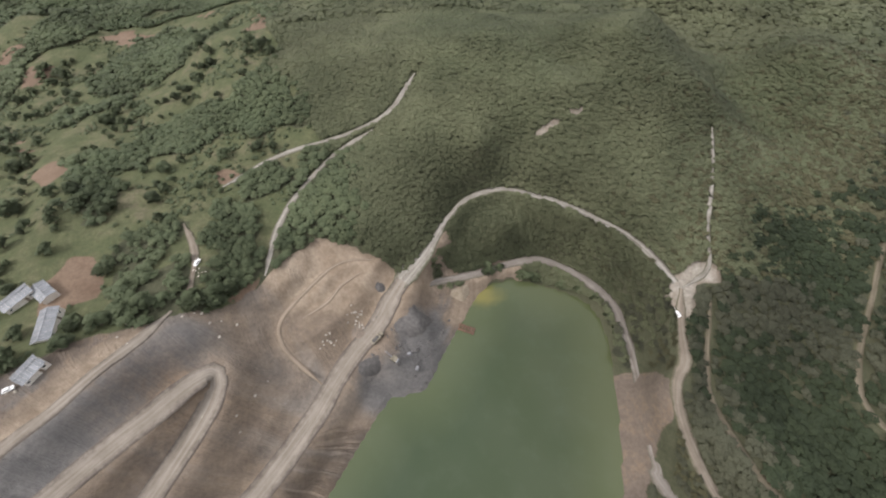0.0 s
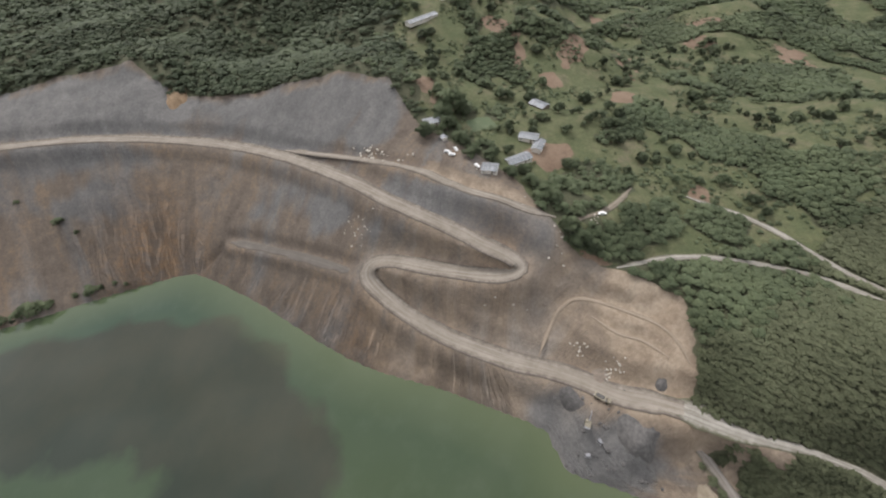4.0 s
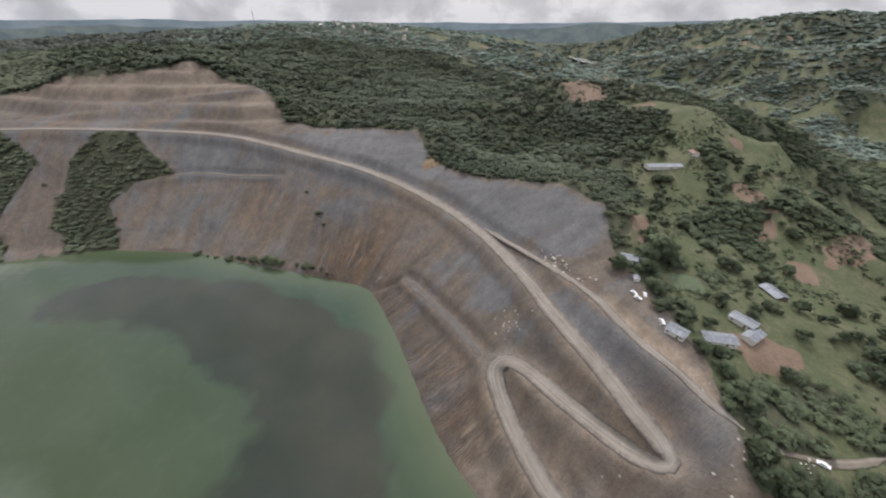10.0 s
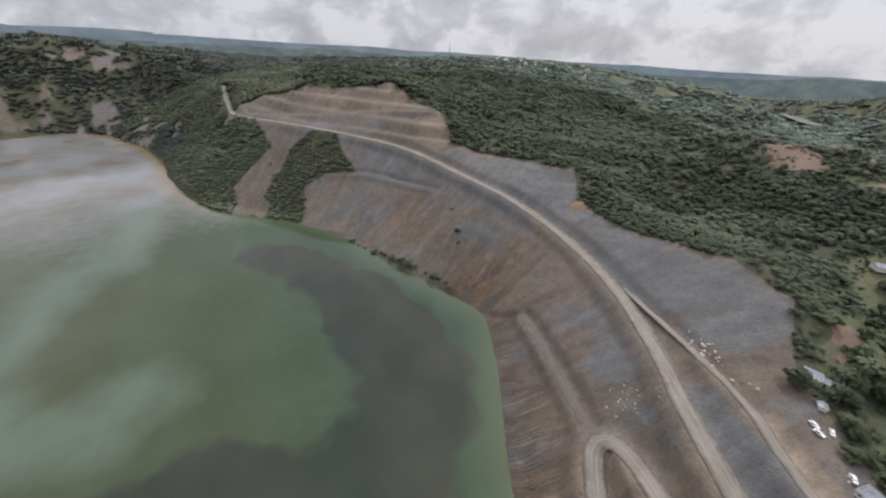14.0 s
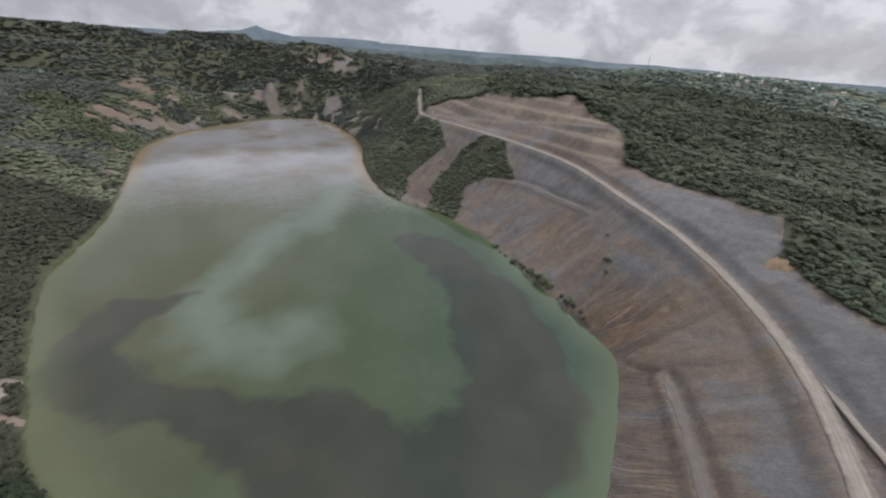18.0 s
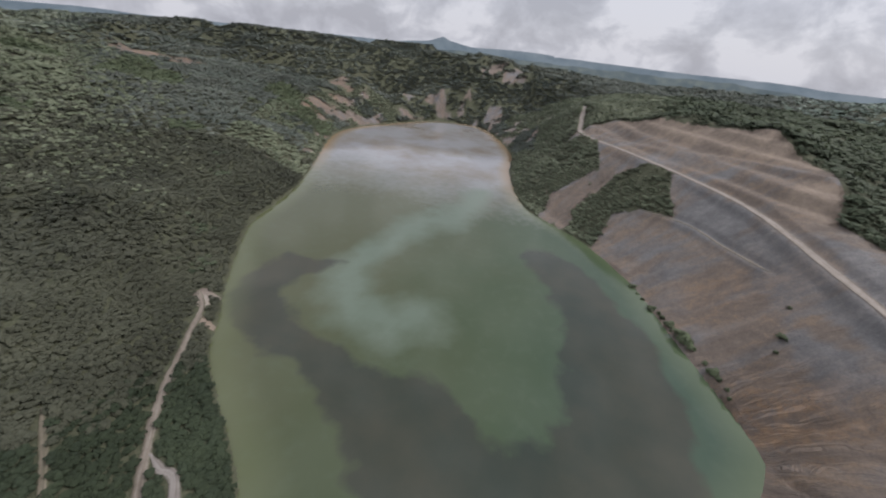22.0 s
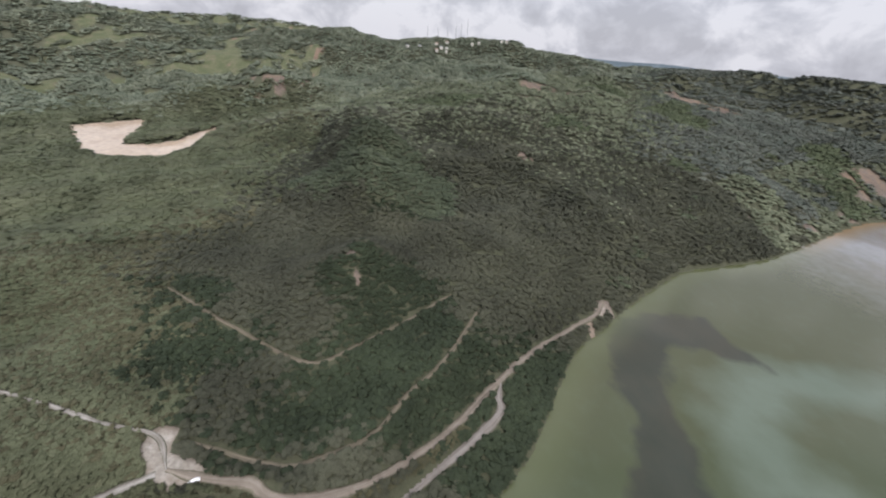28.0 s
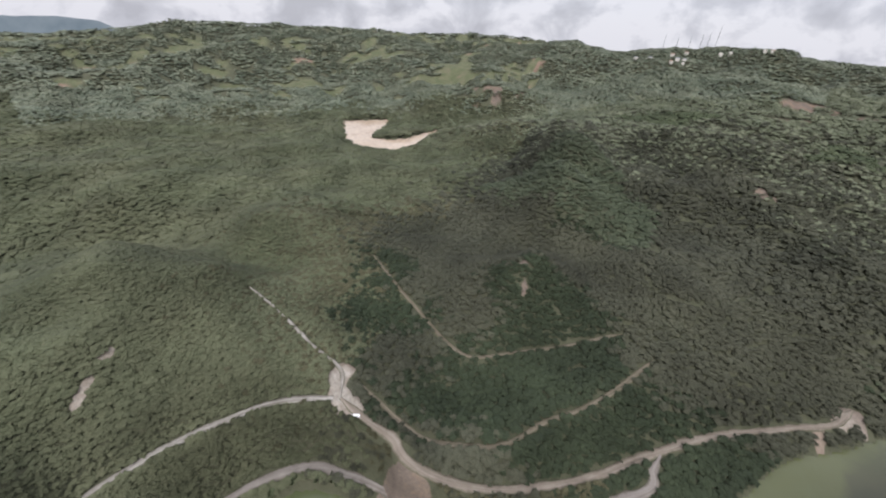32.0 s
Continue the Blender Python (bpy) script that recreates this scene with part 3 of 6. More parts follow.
YARD = [(-62, 60), (-68, 78), (-56, 92), (-38, 101), (-31, 96), (-42, 78)]
QUARRY_TOP = [(-193, -718), (-226, -673), (-330, -564), (-313, -488), (-248, -562), (-220, -599), (-137, -760), (-164, -806)]
QUARRY_CUT = [(-257, -438), (-290, -475), (-316, -453), (-285, -395)]
JUNCTION = [(110, 99), (111, 87), (102, 86), (97, 76), (89, 68), (87, 80), (87, 90), (94, 92), (100, 100)]
WASHOUT = [(58, 177), (46, 171), (28, 167), (30, 171), (47, 177)]
APRON = [(-62, 84), (-38, 97), (-20, 124), (-14, 119), (-24, 111), (-8, 106), (-24, 98), (-42, 82)]
LANDING = [(213, -172), (236, -184), (242, -201), (219, -197), (225, -191), (218, -184)]
SPIT = [(211, -164), (213, -173), (198, -168), (194, -164)]
KNOLL_PATH = [(246, 29), (246, 19), (209, 14), (200, 16), (218, 25)]
RIVER_REACH = [(-2350, -487), (-2420, -560), (-2560, -640), (-2700, -720), (-2720, -660), (-2600, -590), (-2480, -505), (-2400, -450)]
POND = [(654, 487), (531, 394), (503, 342), (507, 292), (559, 268), (710, 278), (680, 295), (598, 309), (570, 328), (562, 363), (664, 388), (729, 415)]
# bare scars on the hillsides: place, half sizes, turn
SCARS = [(905, 240, 42, 70, 15), (840, -360, 95, 26, 65), (765, -281, 60, 10, 70), (880, -740, 90, 50, 45), (800, -760, 60, 40, 20), (398, -520, 16, 30, 20), (515, -845, 40, 50, 20),
         (110, -1370, 110, 60, -10), (300, -1400, 60, 14, 5), (520, -1000, 46, 80, 10), (490, -150, 60, 9, 70), (600, -230, 50, 6, 75), (1090, 420, 40, 16, 60)]
# brown fallow ground on the western ridge
FALLOW = [(-560, -120, 50, 22, 30), (-600, -60, 40, 14, 10), (-345, 136, 26, 12, -30), (-150, 150, 9, 5, 0)]
PLOTS = [(-182, 72, 6, 10, 25), (-199, -13, 8, 6, 10), (-245, 9, 9, 5, 30), (-262, 150, 8, 14, 60), (-300, 105, 12, 7, 10)]
CROPS = [(-226, 34, 8, 9, 15)]
WEST_WOODS = [(-330, 60, 42, 24, -25), (-240, 46, 9, 8, 0), (-240, 24, 17, 7, 20), (-212, 14, 18, 9, 20), (-220, -8, 16, 8, 10), (-390, -48, 70, 30, 10), (-310, -14, 16, 10, 0), (-250, -14, 12, 9, 0),
              (-191, 188, 24, 27, 0), (-146, 214, 27, 25, 0), (-95, 270, 52, 24, 10), (-57, 258, 22, 16, 0), (-62, 226, 24, 10, 20), (-166, 98, 17, 13, 30), (-126, 104, 14, 26, 20), (-122, 82, 10, 14, 0), (-128, 146, 16, 12, 0),
              (-120, 200, 22, 14, 0), (-372, 104, 30, 12, 20), (-420, 40, 26, 16, 0), (-186, 28, 12, 8, 0), (-214, 128, 10, 22, 20), (-440, 200, 50, 40, 0), (-300, 330, 40, 60, 20)]
BROADLEAF = [(123, 36, 22, 36, 10), (206, 2, 32, 42, 0), (390, 13, 65, 75, 0), (160, 95, 20, 30, 20)]


def vnoise(x, y, scale, seed=0):
    """Smooth value noise, 0 to 1."""
    x, y = np.asarray(x, float) / scale, np.asarray(y, float) / scale
    i, j = np.floor(x).astype(np.int64), np.floor(y).astype(np.int64)
    u, v = x - i, y - j
    u, v = u * u * (3 - 2 * u), v * v * (3 - 2 * v)
    def h(a, b):
        k = (a * 374761393 + b * 668265263 + seed * 1442695041) & 0x7FFFFFFF
        k = ((k ^ (k >> 13)) * 1274126177) & 0x7FFFFFFF
        return ((k ^ (k >> 16)) & 0xFFFF) / 65535.0
    return (h(i, j) * (1 - u) + h(i + 1, j) * u) * (1 - v) + (h(i, j + 1) * (1 - u) + h(i + 1, j + 1) * u) * v


def fbm(x, y, scale, octaves=4, seed=0):
    s, a, tot = 0.0, 1.0, 0.0
    for k in range(octaves):
        s = s + a * vnoise(x, y, scale / 2 ** k, seed + 7 * k)
        tot += a
        a *= 0.5
    return s / tot


def spline(pts, step):
    """A smooth line through the points, a vertex every step metres."""
    p = np.array(pts, float)
    p = np.vstack([2 * p[0] - p[1], p, 2 * p[-1] - p[-2]])
    out = []
    for k in range(1, len(p) - 2):
        n = max(2, int(np.linalg.norm(p[k + 1, :2] - p[k, :2]) / step))
        t = np.linspace(0, 1, n, endpoint=False)[:, None]
        a, b, c, d = p[k - 1], p[k], p[k + 1], p[k + 2]
        out.append(0.5 * (2 * b + (c - a) * t + (2 * a - 5 * b + 4 * c - d) * t ** 2 + (3 * b - a - 3 * c + d) * t ** 3))
    return np.vstack(out + [p[-2:-1]])


def inside(x, y, poly):
    r = np.zeros(np.shape(x), bool)
    q = np.array(poly, float)
    for (ax, ay), (bx, by) in zip(q, np.roll(q, -1, 0)):
        if ay != by:
            r ^= ((ay > y) != (by > y)) & (x < (bx - ax) * (y - ay) / (by - ay) + ax)
    return r


def in_ovals(x, y, ovals, ragged=0.35):
    """Within any of the ovals, whose edges are uneven."""
    r = np.zeros(np.shape(x), bool)
    for cx, cy, a, b, turn in ovals:
        c, q = math.cos(radians(turn)), math.sin(radians(turn))
        u, v = ((x - cx) * c + (y - cy) * q) / a, (-(x - cx) * q + (y - cy) * c) / b
        r |= np.hypot(u, v) + ragged * 2 * (vnoise(x, y, 0.45 * min(a, b) + 4, 77) - 0.5) < 1
    return r


def in_plots(x, y, plots):
    """Within any of the small square fields."""
    r = np.zeros(np.shape(x), bool)
    for cx, cy, a, b, turn in plots:
        c, q = math.cos(radians(turn)), math.sin(radians(turn))
        r |= (np.abs((x - cx) * c + (y - cy) * q) < a) & (np.abs(-(x - cx) * q + (y - cy) * c) < b)
    return r


def from_line(x, y, line, closed=False):
    """Distance to a line and the run along it to the nearest place; with heights, the height there too."""
    q = np.array(line, float)
    best, run, zz, s0 = np.full(np.shape(x), 1e9), np.zeros(np.shape(x)), np.zeros(np.shape(x)), 0.0
    ends = np.roll(q, -1, 0) if closed else q[1:]
    for a, b in zip(q, ends):
        dx, dy = b[0] - a[0], b[1] - a[1]
        n = math.hypot(dx, dy)
        if n < 1e-6:
            continue
        u = np.clip(((x - a[0]) * dx + (y - a[1]) * dy) / (n * n), 0, 1)
        d = np.hypot(x - a[0] - u * dx, y - a[1] - u * dy)
        m = d < best
        best = np.where(m, d, best)
        run = np.where(m, s0 + u * n, run)
        if len(a) > 2:
            zz = np.where(m, a[2] + u * (b[2] - a[2]), zz)
        s0 += n
    return best, run, zz


ROADS = [  # name, line, width, pale gravel or dirt, label
    ("haul_road", HAUL_ROAD, 11.0, 1, "pale gravel haul road winding down the pit wall"),
    ("spoil_ramp", RAMP, 5.5, 1, "pale grey gravel ramp along the spoil heap"),
    ("corner_track", CORNER_TRACK, 2.3, 5, "rutted brown track round the dug corner of the pit"),
    ("corner_bench", CORNER_BENCH, 2.3, 5, "short dug bench in the pit corner"),
    ("bench_track", BENCH_TRACK, 7.0, 2, "worn grey track on a bench of the pit wall"),
    ("north_road", NORTH_ROAD, 4.6, 3, "pale stony road curving through plantation trees"),
    ("junction_road", JUNCTION_ROAD, 5.4, 0, "light brown dirt road through the forest"),
    ("shore_road", SHORE_ROAD, 5.8, 6, "grey gravel road along the lake shore"),
    ("terrace_track", TERRACE_TRACK, 3.6, 4, "overgrown brown terrace track among trees"),
    ("forest_track", FOREST_TRACK, 3.2, 4, "narrow dirt track in the forest"),
    ("ridge_track", RIDGE_TRACK, 2.6, 3, "eroded white stony track down a ridge"),
    ("valley_road", VALLEY_ROAD, 4.2, 3, "pale dirt road over the grassy spur"),
    ("village_track", VILLAGE_TRACK, 4.0, 0, "dirt lane between trees below the village"),
    ("slope_bench", THIN_BENCH, 3.0, 0, "thin bench across the weathered pit wall"),
    ("quarry_bench", QUARRY_BENCH, 6.0, 0, "brown quarry bench above the haul road"),
    ("crest_track", CREST_TRACK, 4.2, 3, "chalky track along the pit crest"),
]
SHORE_LINE = spline([(*p, 0.0) for p in SHORE] + [(*SHORE[0], 0.0)], 9.0)[:-1, :2]
road_lines = {name: spline(line, 5.0) for name, line, *_ in ROADS}

known = [np.array(s, float) for s in (PIT_BENCHES, PIT_CORNER, NORTH_HILL, WEST_VALLEY, VILLAGE_SLOPE, EAST_FOREST, EAST_SLOPE, EAST_RIDGE, SOUTH_RIDGE, WEST_RIDGE)]
known += [spline(line, 14.0) for line in (r[1] for r in ROADS)]


def polar(points):
    return [(-r * math.sin(radians(a)), r * math.cos(radians(a)), z) for a, r, z in points]


known += [spline(polar(line), 0.11 * line[0][1]) for line in POLAR] + [np.array(polar(line)) for line in SPOTS]
known += [np.c_[SHORE_LINE, np.full(len(SHORE_LINE), 0.6)]]
known += [np.array([(4800 * math.cos(a), 4800 * math.sin(a), -40.0) for a in np.linspace(0, 2 * math.pi, 20, endpoint=False)])]
known += [np.array([(3200 * math.cos(a), 3200 * math.sin(a), 40.0) for a in np.linspace(0.1, 2 * math.pi + 0.1, 24, endpoint=False) if not 1.9 < a < 3.6])]
known = np.vstack(known)
keep = []
for p in known:
    if not keep or min((p[0] - q[0]) ** 2 + (p[1] - q[1]) ** 2 for q in keep) > 16:
        keep.append(p)
known = np.array(keep)
gap = np.linalg.norm(known[:, None, :2] - known[None, :, :2], axis=2)
size = len(known)
lhs = np.zeros((size + 1, size + 1))
lhs[:size, :size] = gap - 1.5 * np.eye(size)
lhs[size, :size] = lhs[:size, size] = 1
weights = np.linalg.solve(lhs, np.r_[known[:, 2], 0])


def height(x, y, rough=True):
    """The ground's height: the plain drawn through the spot heights, the roads cut in, the lake bed sunk."""
    shape = np.shape(x)
    x, y = np.ravel(np.asarray(x, float)), np.ravel(np.asarray(y, float))
    z = np.full(len(x), weights[-1])
    for k in range(0, len(x), 20000):
        s = slice(k, k + 20000)
        z[s] += np.hypot(x[s, None] - known[None, :, 0], y[s, None] - known[None, :, 1]) @ weights[:-1]
    r = np.hypot(x, y)
    d, run, _ = from_line(x, y, SHORE_LINE, True)
    lake = inside(x, y, SHORE_LINE)
    pit = inside(x, y, PIT) & ~lake
    bank = np.where(pit, 1.0, np.clip(d / 60, 0, 1))
    far = np.clip((r - 500) / 1200, 0, 1)
    if rough:
        az = np.degrees(np.arctan2(-x, y))
        ridge = 1 - 2 * np.abs(fbm(x, y, 420, 5, 3) - 0.5)
        z += np.where((az > 112) | (az < -126), 0.4, 1.0) * far * (50 * (fbm(x, y, 620, 5, 11) - 0.5) + 70 * (ridge - 0.78))
        # spurs and gullies that run down the escarpment and the far ranges
        swing = az * 15 + 120 * (fbm(x, y, 260, 3, 17) - 0.5)
        spur = 1 - 2 * np.abs(fbm(swing, r * 0.30, 150, 4, 15) - 0.5)
        steep = np.clip((r - 820) / 350, 0, 1) * ((az > -125) & (az < -12)) * np.clip((1700 - r) / 250, 0, 1) + np.clip((r - 1000) / 300, 0, 1) * ((az > 15) & (az < 100)) * np.clip((2750 - r) / 300, 0.15, 1)
        z += steep * np.where(az > 0, 88, 62) * (spur - 0.74)
        # flat-topped blocks and old benches on the southern heights
        south = np.clip((r - 1080) / 160, 0, 1) * ((az < -126) | (az > 176))
        block = fbm(x, y, 130, 3, 18)
        z += south * (26 * np.clip((block - 0.47) * 9, 0, 1) - 13)
        q = (z - 60) / 21.0
        z += south * 0.75 * (60 + 21.0 * (np.floor(q) + np.clip((q - np.floor(q) - 0.55) / 0.4, 0, 1)) - z)
        calm = np.full(len(x), 1e9)
        for line in road_lines.values():
            lo, hi = line[:, :2].min(0) - 60, line[:, :2].max(0) + 60
            m = np.nonzero((x > lo[0]) & (x < hi[0]) & (y > lo[1]) & (y < hi[1]))[0]
            if len(m):
                calm[m] = np.minimum(calm[m], from_line(x[m], y[m], line[::3])[0])
        ravine = 1 - 2 * np.abs(fbm(x, y, 150, 4, 6) - 0.5)
        z += bank * np.clip((r - 110) / 220, 0, 1) * (1 - 0.4 * far) * np.clip(calm / 55 - 0.1, 0, 1) * (20 * (fbm(x, y, 105, 4, 5) - 0.5) + 16 * (0.8 - ravine))
    if rough:
        # rills that the rain has cut down the pit wall, deepest low down and round the old slide
        wob = run + 9 * (fbm(x, y, 30, 3, 23) - 0.5)
        rill = np.abs(vnoise(wob, d * 0.10, 4.2, 21) - 0.5) + 0.7 * np.abs(vnoise(wob + 0.3 * d, d * 0.16, 2.3, 22) - 0.5)
        slide = np.exp(-((x + 185) ** 2 + (y + 215) ** 2) / 45 ** 2) + 0.7 * np.exp(-((x + 100) ** 2 + (y + 55) ** 2) / 40 ** 2)
        z += pit * np.clip(d / 6, 0, 1) * (0.7 + 2.0 * slide + 2.2 * np.clip(1.2 - d / 24, 0, 1) * ((y > -120) & (y < 20)) + 1.5 * np.clip(fbm(x, y, 70, 2, 24) - 0.5, 0, 1)) * 1.9 * (rill - 0.42) * np.clip(1.3 - 2.2 * np.exp(-((x + 75) ** 2 + (y - 92) ** 2) / 40 ** 2), 0, 1)
        z += pit * (1.6 * (fbm(x, y, 24, 4, 9) - 0.5) + 1.2 * (fbm(x, y, 7, 2, 10) - 0.5))
        corner = np.exp(-((x + 75) ** 2 + (y - 85) ** 2) / 32 ** 2) + np.exp(-((x + 40) ** 2 + (y - 62) ** 2) / 22 ** 2)
        z += pit * corner * 5.5 * (0.5 - np.abs(fbm(x + 0.6 * y, y, 22, 4, 12) - 0.5) * 2)
        # a slump has torn a cleft into the wall above the shore
        cleft, along, _ = from_line(x, y, [(-174, -187), (-180, -174), (-186, -162), (-191, -150), (-189, -140)])
        z -= pit * 4.5 * np.clip(1 - cleft / (2.6 + 1.5 * vnoise(x, y, 6, 13)), 0, 1)
        # small benches dug into the corner
        bench = np.clip(1.6 - np.hypot(x + 82, y - 76) / 24, 0, 1) * pit
        q = (z + 1.5 * (fbm(x, y, 18, 3, 14) - 0.5) - 15) / 6.5
        z = z + bench * 0.75 * (15 + 6.5 * (np.floor(q) + np.clip((q - np.floor(q) - 0.62) / 0.3, 0, 1)) - z)
        # quarry benches above the haul road
        q = (z - 92) / 15.0
        step = 92 + 15.0 * (np.floor(q) + np.clip((q - np.floor(q) - 0.45) / 0.5, 0, 1))
        z = np.where(pit & (y < -405) & (z > 92), 0.2 * z + 0.8 * step, z)
    z = np.where(lake, -0.5 - 0.3 * np.minimum(d, 40), np.maximum(z, np.minimum(0.15 + 0.2 * d, 2.5) - 400 * (d > 230)))
    z = np.where(in_ovals(x, y, [(-2520, -580, 260, 110, 35)], 0.1), np.minimum(z, -17.0), z)
    z = np.where(inside(x, y, POND), np.minimum(z, 33.0), z)
    z = np.where(in_ovals(x, y, [(595, 355, 150, 130, 45)]) & ~inside(x, y, POND), np.clip(z, 37.2, 40), z)
    for name, line, width, *_ in ROADS[::-1]:
        lo, hi = road_lines[name][:, :2].min(0) - 30, road_lines[name][:, :2].max(0) + 30
        m = np.nonzero((x > lo[0]) & (x < hi[0]) & (y > lo[1]) & (y < hi[1]) & ~lake)[0]
        if len(m):
            dd, _, zz = from_line(x[m], y[m], road_lines[name])
            k = np.clip((width * 0.5 + (8.5 if width > 8 else 5.0) - dd) / (7.5 if width > 8 else 4.0), 0, 1)
            z[m] = z[m] * (1 - k) + (zz - 0.25) * k
    return z.reshape(shape)


def axis(lo, hi, step, end, ratio=1.045):
    core = np.arange(lo, hi + step, step)
    def tail(start):
        out, s, v = [], step, start
        while v < end:
            s *= ratio
            v += min(s, 70)
            out.append(v)
        return np.array(out)
    return np.r_[-tail(-lo)[::-1], core, tail(hi)]


gx, gy = axis(-345, 120, 2.1, 4850, 1.034), axis(-430, 200, 2.1, 4850, 1.034)
X, Y = np.meshgrid(gx, gy)
Zg = height(X, Y)


def on_ground(x, y):
    """Bilinear height on the ground sheet itself."""
    x, y = np.asarray(x, float), np.asarray(y, float)
    i = np.clip(np.searchsorted(gx, x) - 1, 0, len(gx) - 2)
    j = np.clip(np.searchsorted(gy, y) - 1, 0, len(gy) - 2)
    u, v = (x - gx[i]) / (gx[i + 1] - gx[i]), (y - gy[j]) / (gy[j + 1] - gy[j])
    return (Zg[j, i] * (1 - u) + Zg[j, i + 1] * u) * (1 - v) + (Zg[j + 1, i] * (1 - u) + Zg[j + 1, i + 1] * u) * v


def mesh_of(name, co, quads=None, tris=None, material=None, smooth=False):
    """A mesh from arrays of places and of quads or triangles."""
    me = bpy.data.meshes.new(name)
    faces = quads if quads is not None else tris
    n = faces.shape[1]
    me.vertices.add(len(co)); me.vertices.foreach_set("co", np.asarray(co, np.float32).ravel())
    me.loops.add(faces.size); me.loops.foreach_set("vertex_index", faces.astype(np.int32).ravel())
    me.polygons.add(len(faces)); me.polygons.foreach_set("loop_start", np.arange(0, faces.size, n, dtype=np.int32))
    me.polygons.foreach_set("use_smooth", np.full(len(faces), smooth))
    if material:
        me.materials.append(material)
    me.update(calc_edges=True)
    return me


def scrub(x, y):
    wild = fbm(x, y, 60, 4, 71)
    d, _, _ = from_line(x, y, SHORE_LINE, True)
    wall = (y < -480) & (x > -100) & (d < 130) & (wild > 0.47)
    return ((inside(x, y, SCRUB_A) | inside(x, y, SCRUB_B)) & (wild > 0.40)) | wall


def pit_mask(x, y):
    return inside(x, y, PIT) & ~scrub(x, y)


def bare_mask(x, y):
    """Clearings, washouts and scars outside the pit."""
    m = in_ovals(x, y, SCARS, 0.6) & (fbm(x, y, 20, 4, 86) > np.where(x > 700, 0.40, 0.46))
    m |= (inside(x, y, WASHOUT) | inside(x, y, KNOLL_PATH)) & (fbm(x, y, 9, 3, 85) > 0.42)
    m |= inside(x, y, APRON) & (fbm(x, y, 8, 3, 89) > 0.40)
    for poly in (JUNCTION, LANDING, SPIT):
        m |= inside(x + 4 * (vnoise(x, y, 7, 81) - 0.5), y + 4 * (vnoise(x, y, 7, 82) - 0.5), poly)
    d, _, _ = from_line(x, y, SHORE_LINE, True)
    m |= (x > 50) & (y > -45) & (y < 55) & (d < 7 + 9 * vnoise(x, y, 18, 84)) & ~inside(x, y, SHORE_LINE)
    m |= (x > -30) & (x < 26) & (y > 80) & (d < 9) & ~inside(x, y, SHORE_LINE)
    cliff = fbm(x, y, 30, 5, 83)
    dry = ~inside(x, y, SHORE_LINE)
    m |= (y < -560) & (x > 40) & (d < 24) & (cliff > 0.62) & dry
    m |= (y < -830) & (d < 150) & (d > 2) & (cliff > 0.51 + 0.13 * d / 100) & dry
    return m


nx, ny = len(gx), len(gy)
idx = np.arange(nx * ny).reshape(ny, nx)
quads = np.stack([idx[:-1, :-1], idx[:-1, 1:], idx[1:, 1:], idx[1:, :-1]], -1).reshape(-1, 4)
ground = new("ground", mesh_of("ground", np.c_[X.ravel(), Y.ravel(), Zg.ravel()], quads, material=GROUND, smooth=True))
tagged(ground, "hilly ground with forest floor, pasture and a bare open pit", "ground", kind="structure")
xs, ys = X.ravel(), Y.ravel()


def blurred(mask, times=2):
    m = mask.reshape(ny, nx).astype(float)
    for _ in range(times):
        m[1:-1, 1:-1] = (m[1:-1, 1:-1] * 2 + m[:-2, 1:-1] + m[2:, 1:-1] + m[1:-1, :-2] + m[1:-1, 2:]) / 6
    return m.ravel()


def paint(name, values):
    ground.data.attributes.new(name, "FLOAT", "POINT").data.foreach_set("value", np.asarray(values, np.float32))


def grass_mask(x, y):
    """Pasture and small fields west of the pit, and in patches on the farther hills."""
    az = np.degrees(np.arctan2(-x, y))
    r = np.hypot(x, y)
    lim = 97 + 14 * (fbm(x, y, 90, 3, 33) - 0.5)
    west = np.clip((az - 24) / 10, 0, 1) * np.clip((lim - az) / 4, 0, 1) * (r > 120) * np.clip((560 + 160 * (fbm(x, y, 120, 3, 35) - 0.5) - r) / 60, 0, 1)
    clump = 0.6 * fbm(x, y, 75, 3, 31) + 0.4 * fbm(x, y, 24, 3, 32)
    mottle = 0.4 * fbm(x, y, 110, 3, 45) + 0.6 * fbm(x, y, 30, 3, 46)
    scarp = (r > 1000) * (((az > -118) & (az < -14) & (mottle > 0.565)) | ((az > 22) & (az < 118) & (mottle > 0.59)))
    far = (r > 1100) * (((az > 25) & (az < 135)) | ((az > -85) & (az < -30))) * np.clip((fbm(x, y, 240, 3, 41) - 0.58) * 8, 0, 1)
    g = np.clip(west * np.clip((0.60 - clump) * 14 + 0.5, 0, 1) + 0.7 * far * (fbm(x, y, 50, 3, 42) > 0.5), 0, 1)
    floor = (az > 25) & (az < 76) & (r > 560) & (r < 1250) & (fbm(x, y, 60, 4, 43) > 0.53) & (fbm(x, y, 160, 3, 44) > 0.42)
    g = np.maximum(g, 1.0 * (floor | (scarp > 0)))
    g = g * ~in_ovals(x, y, WEST_WOODS, 0.5) * ~((x > -108) & (y < 175))
    g = np.where(in_plots(x, y, PLOTS + CROPS) | in_ovals(x, y, FALLOW), 1.0, g)
    return g * ~inside(x, y, PIT)


bare = bare_mask(xs, ys)
pitm = pit_mask(xs, ys)
cut = inside(xs, ys, CUT_CORNER) | (inside(xs, ys, YARD) & ~inside(xs, ys, TIP)) | inside(xs, ys, CREST_SOIL) | inside(xs, ys, QUARRY_TOP) | inside(xs, ys, QUARRY_CUT)
paint("pit", blurred(pitm | bare, 1))
